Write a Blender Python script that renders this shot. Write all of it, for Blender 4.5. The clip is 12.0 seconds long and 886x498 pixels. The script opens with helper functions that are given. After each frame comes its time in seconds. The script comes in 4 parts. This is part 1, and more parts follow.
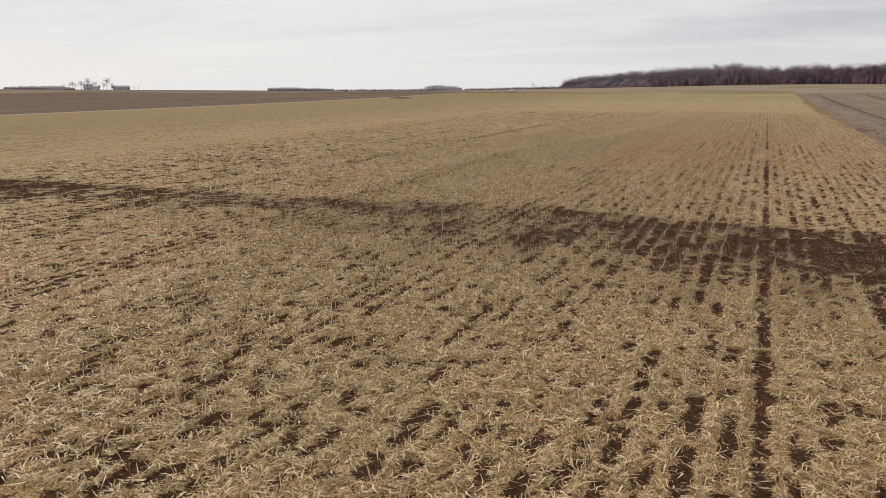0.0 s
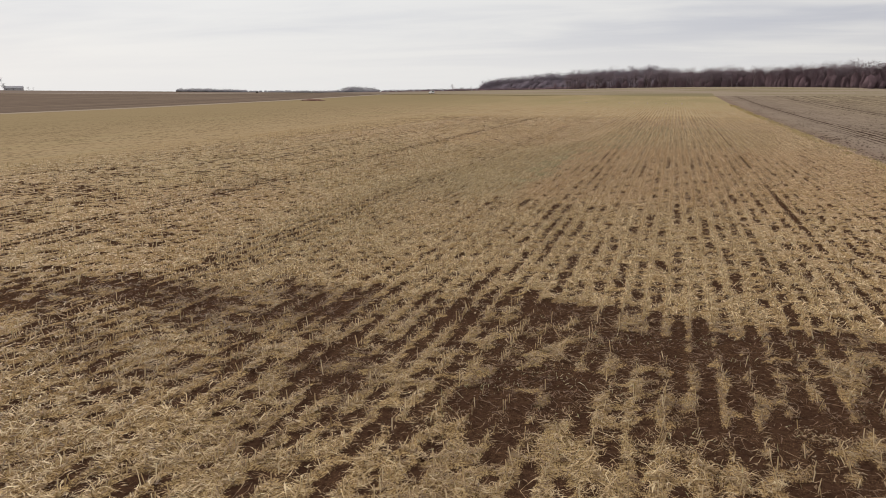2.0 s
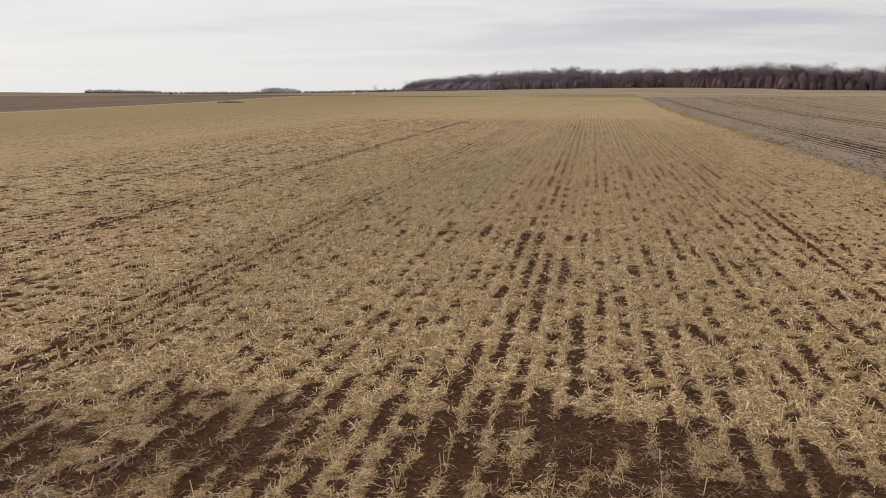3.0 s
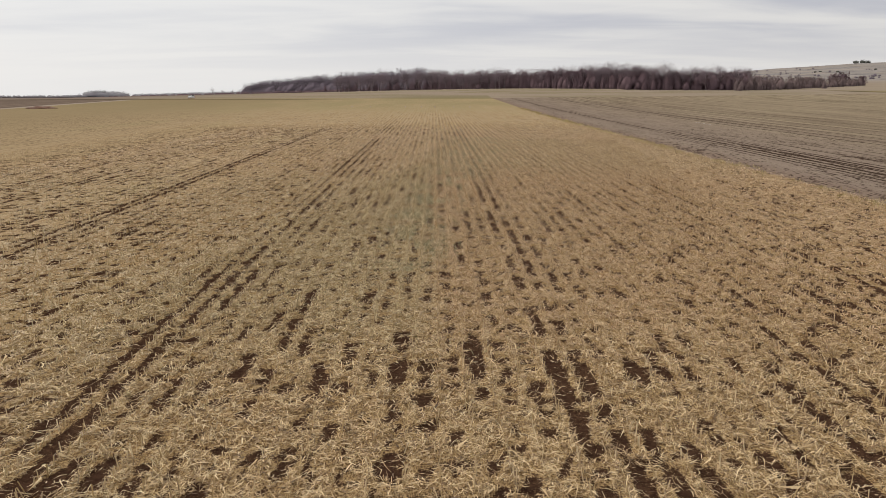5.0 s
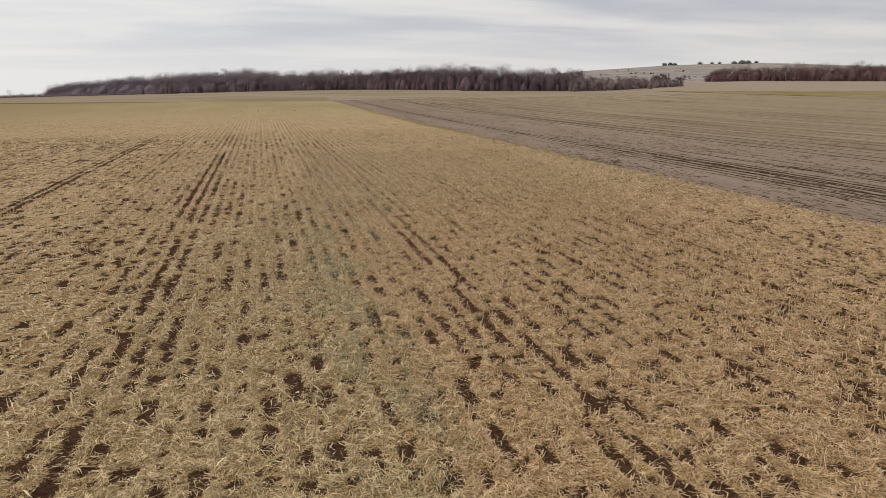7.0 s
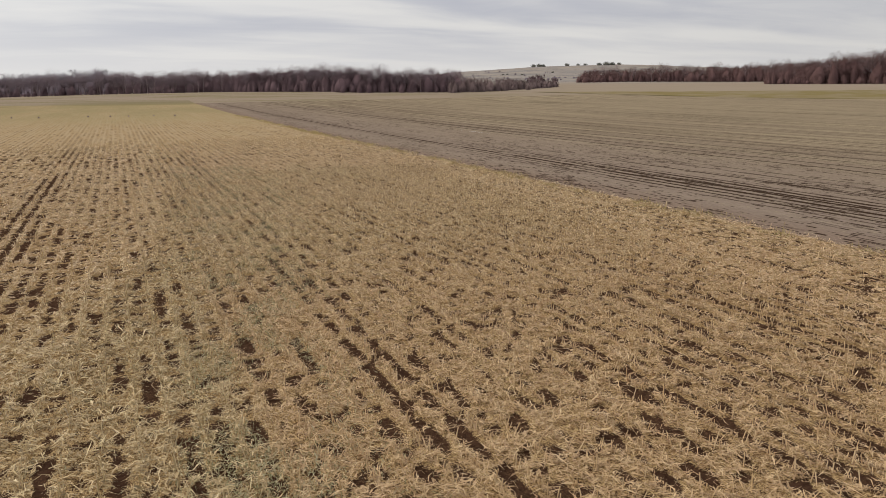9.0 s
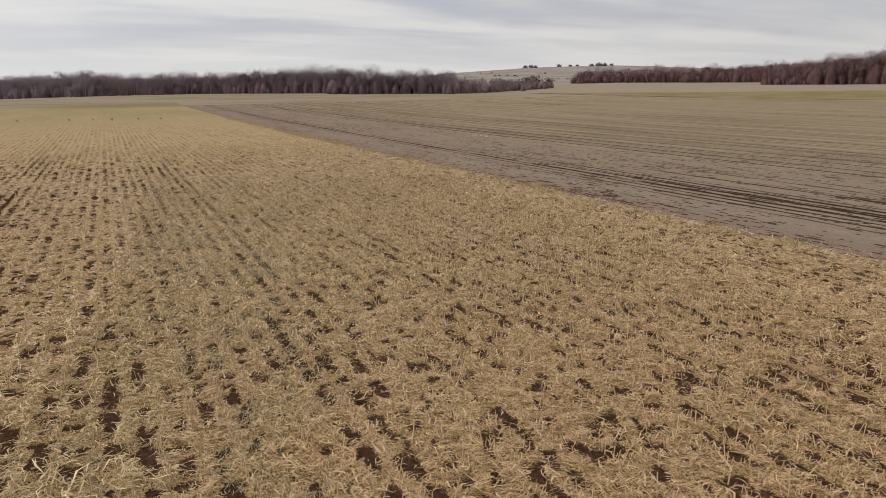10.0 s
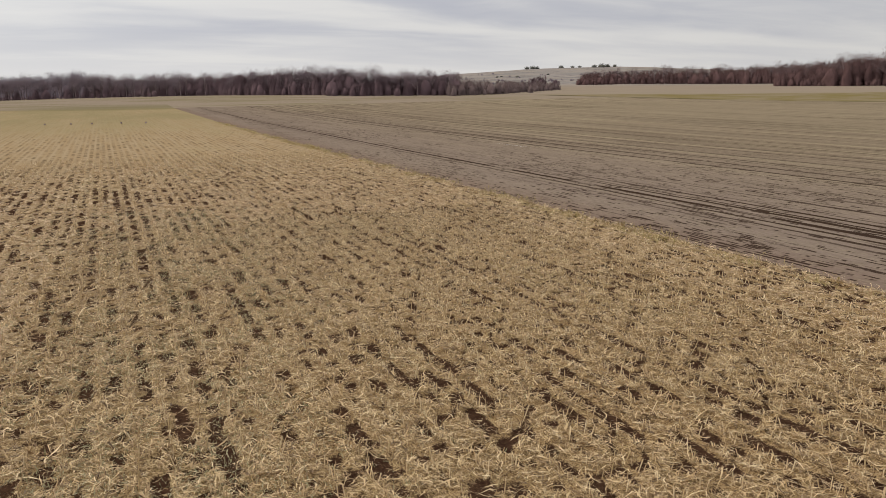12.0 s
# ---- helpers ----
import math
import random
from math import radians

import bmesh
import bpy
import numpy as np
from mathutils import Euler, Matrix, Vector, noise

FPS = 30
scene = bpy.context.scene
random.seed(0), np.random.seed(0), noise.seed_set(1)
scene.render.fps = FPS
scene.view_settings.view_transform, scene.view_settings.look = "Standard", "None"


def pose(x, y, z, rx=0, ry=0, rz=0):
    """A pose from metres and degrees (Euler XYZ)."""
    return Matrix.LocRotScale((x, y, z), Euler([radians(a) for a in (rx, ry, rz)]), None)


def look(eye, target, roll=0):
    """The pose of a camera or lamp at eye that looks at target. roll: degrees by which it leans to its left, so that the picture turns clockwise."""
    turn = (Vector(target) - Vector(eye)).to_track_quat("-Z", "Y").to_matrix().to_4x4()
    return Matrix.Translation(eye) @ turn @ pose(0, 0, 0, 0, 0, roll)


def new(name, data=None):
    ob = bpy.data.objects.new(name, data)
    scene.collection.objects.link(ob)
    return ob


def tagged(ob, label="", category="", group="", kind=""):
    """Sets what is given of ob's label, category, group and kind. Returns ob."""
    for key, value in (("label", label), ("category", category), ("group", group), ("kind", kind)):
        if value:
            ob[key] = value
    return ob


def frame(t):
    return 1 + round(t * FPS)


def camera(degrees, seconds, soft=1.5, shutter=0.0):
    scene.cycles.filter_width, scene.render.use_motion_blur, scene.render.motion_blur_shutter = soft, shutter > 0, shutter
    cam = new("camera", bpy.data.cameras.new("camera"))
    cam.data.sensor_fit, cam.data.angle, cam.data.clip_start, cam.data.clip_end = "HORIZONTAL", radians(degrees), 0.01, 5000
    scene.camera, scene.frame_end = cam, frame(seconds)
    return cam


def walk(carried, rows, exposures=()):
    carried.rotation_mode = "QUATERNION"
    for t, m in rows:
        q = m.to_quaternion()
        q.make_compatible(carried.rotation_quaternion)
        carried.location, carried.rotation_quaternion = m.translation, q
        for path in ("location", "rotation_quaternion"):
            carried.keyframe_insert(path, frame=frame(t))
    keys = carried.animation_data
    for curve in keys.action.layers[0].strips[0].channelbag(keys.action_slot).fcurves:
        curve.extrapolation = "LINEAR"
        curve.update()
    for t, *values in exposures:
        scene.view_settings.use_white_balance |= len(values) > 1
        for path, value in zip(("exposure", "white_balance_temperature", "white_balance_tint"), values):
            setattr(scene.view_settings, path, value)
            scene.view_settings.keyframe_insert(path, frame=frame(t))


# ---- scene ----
cam = camera(60.3, 12.0, soft=0.75)
PATH = [
    (0, (0.069, -1.658, 7.971), (-0.682, 0.146, 7.543), -0.0),
    (0.5, (-1.503, 3.36, 7.959), (-2.208, 5.182, 7.532), 0.0),
    (1, (-3.14, 8.328, 7.956), (-3.804, 10.165, 7.529), 0.1),
    (1.5, (-4.964, 13.212, 7.948), (-5.581, 15.066, 7.523), 0.1),
    (2, (-6.838, 18.044, 7.955), (-7.395, 19.918, 7.531), 0.2),
    (2.5, (-8.766, 22.807, 7.975), (-9.235, 24.705, 7.553), 0.1),
    (3, (-10.66, 27.516, 8.007), (-11.028, 29.436, 7.586), 0.2),
    (3.5, (-12.447, 32.325, 7.994), (-12.717, 34.262, 7.574), 0.1),
    (3.7, (-13.118, 34.274, 7.999), (-13.349, 36.216, 7.578), 0.1),
    (5.3, (-18.242, 50.093, 8.097), (-18.156, 52.048, 7.68), -0.1),
    (5.5, (-18.786, 52.074, 8.105), (-18.656, 54.026, 7.688), -0.1),
    (6, (-19.87, 57.003, 8.11), (-19.632, 58.945, 7.694), -0.1),
    (6.5, (-20.653, 61.912, 8.13), (-20.313, 63.839, 7.715), -0.2),
    (7, (-21.235, 66.857, 8.192), (-20.788, 68.761, 7.777), -0.2),
    (7.2, (-21.285, 68.836, 8.198), (-20.812, 70.734, 7.782), -0.2),
    (8.8, (-20.284, 84.511, 8.126), (-19.535, 86.319, 7.713), -0.5),
    (9, (-20.063, 86.464, 8.128), (-19.306, 88.269, 7.715), -0.4),
    (9.5, (-19.391, 91.347, 8.13), (-18.622, 93.147, 7.719), -0.5),
    (10, (-18.586, 96.151, 8.136), (-17.806, 97.947, 7.726), -0.5),
    (10.5, (-17.697, 100.921, 8.137), (-16.911, 102.714, 7.728), -0.4),
    (11, (-16.65, 105.74, 8.142), (-15.865, 107.534, 7.734), -0.4),
    (11.5, (-15.485, 110.54, 8.132), (-14.699, 112.334, 7.725), -0.4),
    (12, (-14.221, 115.312, 8.131), (-13.436, 117.106, 7.725), -0.5),
]
walk(cam, [(t, look(eye, target, roll)) for t, eye, target, roll in PATH],
     exposures=[(0.0, 0.0), (4.0, 0.03), (7.0, 0.03), (9.0, 0.0), (12.0, -0.02)])

# ---------------------------------------------------------------- world and sun
SUN_AZ, SUN_EL = radians(-62), radians(30)      # azimuth from +y towards +x

world = bpy.data.worlds.new("overcast_sky")
scene.world = world
world.use_nodes = True


class Nodes:
    """Short hand for building node trees."""

    def __init__(self, tree):
        self.t = tree
        tree.nodes.clear()

    def n(self, kind, inputs=None, operation="", interpolation_type="", attribute_name=""):
        node = self.t.nodes.new(kind)
        if operation:
            node.operation = operation
        if interpolation_type:
            node.interpolation_type = interpolation_type
        if attribute_name:
            node.attribute_name = attribute_name
        for key, value in (inputs or {}).items():
            sock = node.inputs[key]
            if isinstance(value, bpy.types.NodeSocket):
                self.t.links.new(value, sock)
            else:
                sock.default_value = value
        return node

    def math(self, op, a, b=0.0, c=0.0, clamp=False):
        node = self.n("ShaderNodeMath", {0: a, 1: b, 2: c}, operation=op)
        node.use_clamp = clamp
        return node.outputs[0]

    def mix(self, fac, a, b, kind="MIX"):
        node = self.t.nodes.new("ShaderNodeMix")
        node.data_type, node.blend_type = "RGBA", kind
        for sock, value in ((node.inputs[0], fac), (node.inputs[6], a), (node.inputs[7], b)):
            if isinstance(value, bpy.types.NodeSocket):
                self.t.links.new(value, sock)
            else:
                sock.default_value = value if sock is node.inputs[0] else (*value, 1.0)[:4]
        return node.outputs[2]

    def noise(self, vec, scale, detail=3.0, rough=0.55, dist=0.0):
        return self.n("ShaderNodeTexNoise", {"Vector": vec, "Scale": scale, "Detail": detail, "Roughness": rough, "Distortion": dist}).outputs[0]

    def ramp(self, fac, lo, hi, a=0.0, b=1.0):
        node = self.n("ShaderNodeMapRange", {0: fac, 1: lo, 2: hi, 3: a, 4: b}, interpolation_type="SMOOTHSTEP")
        return node.outputs[0]

    def scaled(self, vec, sx, sy, sz=1.0, turn=0.0):
        return self.n("ShaderNodeMapping", {"Vector": vec, "Rotation": (0, 0, turn), "Scale": (sx, sy, sz)}).outputs[0]


def build_world():
    k = Nodes(world.node_tree)
    sky = k.n("ShaderNodeTexSky")
    sky.sky_type, sky.sun_disc = "NISHITA", False
    sky.sun_elevation, sky.sun_rotation = SUN_EL, SUN_AZ
    sky.air_density, sky.dust_density, sky.ozone_density = 1.0, 2.0, 1.0
    way = k.n("ShaderNodeTexCoord").outputs["Generated"]
    xyz = k.n("ShaderNodeSeparateXYZ", {0: way})
    up = k.math("MAXIMUM", xyz.outputs[2], 0.0)
    deep = k.math("ADD", up, 0.085)
    flat = k.n("ShaderNodeCombineXYZ", {0: k.math("DIVIDE", xyz.outputs[0], deep), 1: k.math("DIVIDE", xyz.outputs[1], deep), 2: 0.0}).outputs[0]
    # layered cloud deck: broad sheets and finer ribs
    sheets = k.noise(k.scaled(flat, 0.20, 0.42, 1, 0.45), 1.0, 3.0, 0.5, 0.5)
    ribs = k.noise(k.scaled(flat, 0.8, 1.5, 1, 0.5), 1.0, 5.0, 0.6, 0.6)
    deck = k.math("ADD", k.math("MULTIPLY", sheets, 0.78), k.math("MULTIPLY", ribs, 0.22))
    dark = k.ramp(deck, 0.40, 0.62)
    glow_at = Vector((math.sin(SUN_AZ) * math.cos(SUN_EL), math.cos(SUN_AZ) * math.cos(SUN_EL), math.sin(SUN_EL)))
    facing = k.n("ShaderNodeVectorMath", {0: way, 1: glow_at}, operation="DOT_PRODUCT").outputs["Value"]
    near_sun = k.ramp(facing, 0.1, 1.0)
    cloud = k.mix(dark, SKY_LIGHT, SKY_DARK)
    low = k.ramp(up, 0.0, 0.085, 1.0, 0.0)
    cloud = k.mix(k.math("MULTIPLY", low, 0.85), cloud, SKY_LOW)
    cloud = k.mix(k.math("MULTIPLY", near_sun, 0.55), cloud, SKY_SUN)
    high = k.math("MULTIPLY", k.ramp(up, 0.2, 0.9, 1.0, 1.5), k.ramp(facing, -0.6, 0.35, 0.85, 1.0))
    cloud = k.n("ShaderNodeVectorMath", {0: cloud, 3: high}, operation="SCALE").outputs[0]
    blue = k.n("ShaderNodeBackground", {"Color": sky.outputs[0], "Strength": 0.05})
    grey = k.n("ShaderNodeBackground", {"Color": cloud, "Strength": 1.0})
    both = k.n("ShaderNodeMixShader", {0: 0.90, 1: blue.outputs[0], 2: grey.outputs[0]})
    k.n("ShaderNodeOutputWorld", {0: both.outputs[0]})


SKY_LIGHT, SKY_DARK = (0.795, 0.78, 0.765), (0.535, 0.545, 0.605)
SKY_LOW, SKY_SUN = (0.835, 0.815, 0.79), (0.935, 0.945, 0.96)
build_world()

sun = new("sun", bpy.data.lights.new("sun", "SUN"))
sun.data.energy, sun.data.angle, sun.data.color = 1.1, radians(14), (1.0, 0.95, 0.87)
sun.matrix_world = look((0, 0, 0), (-math.sin(SUN_AZ) * math.cos(SUN_EL), -math.cos(SUN_AZ) * math.cos(SUN_EL), -math.sin(SUN_EL)))

# ---------------------------------------------------------------- plan of the place
ROW, ROW_AT = 0.76, -20.30          # planted rows run along y, this far apart, one at ROW_AT
FIELD_L, FIELD_R, FIELD_END = -170.0, 14.1, 470.0
BARE_R = 578.0                      # slanting end of the bare field: x + 0.75 y
TRACKS = {-52.6: 0.6, -48.0: 0.75, -42.1: 0.4, -38.92: 1.3, -38.16: 1.1, -26.76: 0.85, -26.0: 0.75, -25.24: 0.4, -13.84: 0.28, -13.08: 0.30, -12.32: 0.22, -2.44: 0.3, -0.9: 0.3, 0.6: 0.55}     # wheel tracks along the rows
MID_Y, MID_X = [0, 8, 36, 67, 76, 104, 128, 226], [-3, -5, -12, -16, -16, -11, -6, 2]     # middle line of the densest straw
NEAR = (-74.0, 2.0, 226.0)          # fine ground: left edge, first and last y


def smooth(v, lo, hi):
    u = np.clip((v - lo) / (hi - lo), 0, 1)
    return u * u * (3 - 2 * u)


def terrain(x, y):
    """Height of the land: a level field, a bank behind it, hills to the north-east; far heights fit the camera's view.
    """
    x, y = np.asarray(x, float), np.asarray(y, float)
    rho = y + 0.3 * np.maximum(x, 0)
    steps = [-9000, 230, 330, 470, 500, 575, 900, 9000]
    left = np.interp(rho, steps, [0, 0, 0.4, 1.8, 1.8, 1.4, 0.6, -64])
    low = np.interp(rho, steps, [0, 0, 0.1, 0.3, -0.1, -0.9, -3.6, -108])
    left = low + (left - low) * smooth(x, -420, -190)
    right = np.interp(rho, steps, [0, 0, 0.4, 1.8, 2.8, 6.3, 6.8, 6.8])
    z = left + (right - left) * smooth(x, -250, 80)
    # distance and bearing from a late camera place, so the hills fit its view
    far = np.hypot(x + 19, y - 91)
    az = np.degrees(np.arctan2(x + 19, y - 91))
    lift = np.interp(far, [480, 600, 700, 900, 1200, 1500, 9000], [0, 2.6, 5.5, 12, 33, 38, 38])
    share = np.interp(az, [-180, 12, 17, 21, 24, 26, 28, 29.7, 32.4, 36, 44, 54, 90, 150], [0, 0, 0.3, 0.6, 0.77, 0.84, 0.92, 0.98, 1.02, 1.05, 0.8, 0.7, 0.6, 0])
    return z + lift * share


def ground_z(x, y):
    return float(terrain(x, y))


def lattice(ix, iy, seed):
    h = (ix.astype(np.int64) * 374761393 + iy.astype(np.int64) * 668265263 + seed * 1442695041) & 0xFFFFFFFF
    h = ((h ^ (h >> 13)) * 1274126177) & 0xFFFFFFFF
    return ((h ^ (h >> 16)) & 0xFFFF) / 65535.0


def vnoise(x, y, seed=0):
    """Smooth value noise, 0 to 1."""
    ix, iy = np.floor(x), np.floor(y)
    fx, fy = x - ix, y - iy
    fx, fy = fx * fx * (3 - 2 * fx), fy * fy * (3 - 2 * fy)
    a, b = lattice(ix, iy, seed), lattice(ix + 1, iy, seed)
    c, d = lattice(ix, iy + 1, seed), lattice(ix + 1, iy + 1, seed)
    return (a + (b - a) * fx) * (1 - fy) + (c + (d - c) * fx) * fy


def swale(x, y):
    """The damp hollow that crosses the field: 0 outside, 1 in its bare middle."""
    far = np.interp(x, [-70, -53, -30, -20, -12, -5, 4, 14], [43, 44, 44.5, 46.2, 45.8, 45.2, 44.8, 44.8])
    near = np.interp(x, [-70, -45, -25, -12, -5, 4, 14], [33, 33, 34, 32, 29.5, 27.5, 27])
    wave = 3.0 * (vnoise(x / 4.0, y / 6.0, 11) - 0.5)
    inside = smooth(far - y + 0.6 * wave, -0.5, 2.2) * smooth(y - near + 1.3 * wave, -2.0, 8.0)
    return inside * (0.55 + 0.75 * smooth(vnoise(x / 2.6, y / 2.2, 12), 0.25, 0.75)) * (0.74 + 0.40 * smooth(x, -19, -4))


def cover(x, y):
    """How much of the soil lies under straw, 0 to 1."""
    x, y = x + 0.20 * (vnoise(x / 0.31, y / 0.31, 17) - 0.5) + 0.05 * (vnoise(x / 0.12, y / 0.12, 18) - 0.5), y + 0.30 * (vnoise(x / 0.4, y / 0.4, 19) - 0.5)
    lane = np.floor((x - ROW_AT) / ROW)
    side = np.abs((x - ROW_AT) / ROW - lane - 0.5) * ROW          # distance from the middle of the lane
    region = vnoise(x / 5.0, y / 7.0, 1) * 0.6 + vnoise(x / 14.0, y / 20.0, 2) * 0.4
    run = 0.70 * vnoise(lane * 7.31, y / 0.33, 3) + 0.30 * vnoise(lane * 3.17, y / 1.9, 4)
    need = 0.650 - 0.24 * region
    track = np.zeros_like(x)
    for at, deep in TRACKS.items():
        track = np.maximum(track, deep * (1 - smooth(np.abs(x - at), 0.36, 0.42)))
    need = need - 0.40 * track * (0.35 + 0.65 * smooth(vnoise(x / 3.0, y / 9.0, 8), 0.25, 0.6))
    wet = np.clip(swale(x, y), 0, 1.2)
    need = need - 0.22 * wet * (0.4 + 0.9 * vnoise(x / 2.0, y / 2.4, 22))
    holes_68 = np.exp(-((y - 68 + 1.0 * np.sin(x * 0.5)) / 1.0) ** 2) * (0.45 * smooth(x, -25, -22) + 0.55 * smooth(x, -18.5, -16)) * (1 - smooth(x, -11.8, -9.8))
    need = need - 0.29 * holes_68
    width = 0.150 + 0.12 * holes_68 + 0.15 * vnoise(x / 0.9, y / 0.7, 6) + 0.10 * wet
    gap = smooth(run, need, need + 0.08) * (1 - smooth(side, width - 0.10, width + 0.06))
    # in the hollow whole patches lie bare and the rest keeps matted tufts along the rows
    patch = smooth(0.65 * vnoise(x / 1.1, y / 1.5, 9) + 0.35 * vnoise(x / 0.5, y / 0.6, 20), 0.44, 0.62) * np.clip(wet * 1.2, 0, 1) * (0.45 + 0.55 * smooth(x, -22, -10))
    thin = (1 - 0.72 * patch) * (1 - 0.30 * np.clip(wet, 0, 1) * smooth(vnoise(x / 0.45, y / 0.6, 14), 0.3, 0.7))
    thin = thin * (1 - 0.36 * (1 - smooth(side, 0.08, 0.27)) * smooth(vnoise(x / 0.8, y / 1.3, 10), 0.22, 0.75))
    thin = thin * (1 - 0.75 * smooth(vnoise(x / 0.24, y / 0.28, 15), 0.62, 0.82))
    return np.clip((1 - gap) * thin, 0, 1)


FURROWS = ((20.7, 0.12, 0.7), (21.85, 0.15, 0.9), (23.0, 0.17, 1.0), (24.3, 0.24, 1.3), (25.6, 0.15, 1.0), (26.3, 0.16, 1.0), (27.4, 0.19, 1.2), (28.4, 0.12, 0.7),
           (31.2, 0.18, 0.9), (32.1, 0.13, 0.7), (34.5, 0.16, 0.7), (36.9, 0.16, 0.7))     # wheel furrows in the bare field: place, half width, how plain
FAR_FURROWS = (45.1, 48.4, 52.7, 56.5, 62.6, 66.0, 72.7, 78.5, 90.2, 96.0, 117.0, 140.0, 163.0, 190.0)


def bare_dark(x, y):
    """Dark furrows and short dark dashes in the bare field's margin, 0 to 1."""
    dark = np.zeros_like(x)
    for i, (at, _, plainness) in enumerate(FURROWS):
        line = np.abs(x - at - 0.25 * (vnoise(y / 25.0, y * 0 + i, 51) - 0.5))
        weak = 0.20 - 0.10 * plainness
        whole = smooth(vnoise(y / 3.5, y * 0 + i * 3, 52) * 0.5 + vnoise(y / 22.0, y * 0 + i, 53) * 0.5, 0.22 + weak, 0.38 + weak)
        dark = np.maximum(dark, (1 - smooth(line, 0.10, 0.25)) * whole)
    lane = np.floor((x - FIELD_R) / 0.38)
    run = 0.65 * vnoise(lane * 5.3, y / 1.7, 54) + 0.35 * vnoise(x / 3.0, y / 14.0, 55)
    middle = 1 - smooth(np.abs((x - FIELD_R) / 0.38 - lane - 0.5), 0.30, 0.48)
    by_edge = np.exp(-((x - 15.3) / 0.7) ** 2)
    return np.maximum(dark, 0.9 * smooth(run + 0.12 * by_edge - 0.10 * smooth(y, 140, 190), 0.57, 0.65) * middle)


# ---------------------------------------------------------------- materials
def material(name):
    m = bpy.data.materials.new(name)
    m.use_nodes = True
    return m, Nodes(m.node_tree)


def finish(k, color, rough=0.9, bump=None, strength=0.4, distance=0.05, spec=0.2, massed=0.0):
    inputs = {"Base Color": color, "Roughness": rough, "Specular IOR Level": spec}
    if massed:
        # stems far thinner than the strips that stand for them: shade them as a tuft that faces up
        face = k.n("ShaderNodeNewGeometry").outputs["Normal"]
        tuft = k.n("ShaderNodeVectorMath", {0: face, 1: (massed,) * 3, 2: (0.0, 0.0, 0.9)}, operation="MULTIPLY_ADD").outputs[0]
        inputs["Normal"] = k.n("ShaderNodeVectorMath", {0: tuft}, operation="NORMALIZE").outputs[0]
    if bump is not None:
        inputs["Normal"] = k.n("ShaderNodeBump", {"Height": bump, "Strength": strength, "Distance": distance}).outputs[0]
    k.n("ShaderNodeOutputMaterial", {0: k.n("ShaderNodeBsdfPrincipled", inputs).outputs[0]})


def plain(name, color, rough=0.7, vary=0.15, scale=3.0, metal=0.0):
    """A slightly mottled, matt surface."""
    m, k = material(name)
    at = k.n("ShaderNodeTexCoord").outputs["Object"]
    mottle = k.math("MULTIPLY", k.noise(at, scale, 4), k.noise(at, scale * 7, 3))
    dark = tuple(c * (1 - vary) for c in color)
    light = tuple(min(1, c * (1 + vary)) for c in color)
    tone = k.mix(k.ramp(mottle, 0.12, 0.42), dark, light)
    bsdf = k.n("ShaderNodeBsdfPrincipled", {"Base Color": tone, "Roughness": rough, "Metallic": metal})
    k.n("ShaderNodeOutputMaterial", {0: bsdf.outputs[0]})
    return m


STRAW = (0.60, 0.427, 0.210)
STRAW_PALE, STRAW_BROWN, STRAW_GREEN = (0.82, 0.655, 0.405), (0.33, 0.205, 0.092), (0.40, 0.34, 0.17)
STRAW_FAR = (0.415, 0.316, 0.198)
SOIL_FILM = (0.175, 0.103, 0.052)
SOIL, SOIL_WET = (0.074, 0.038, 0.0225), (0.036, 0.0188, 0.0115)


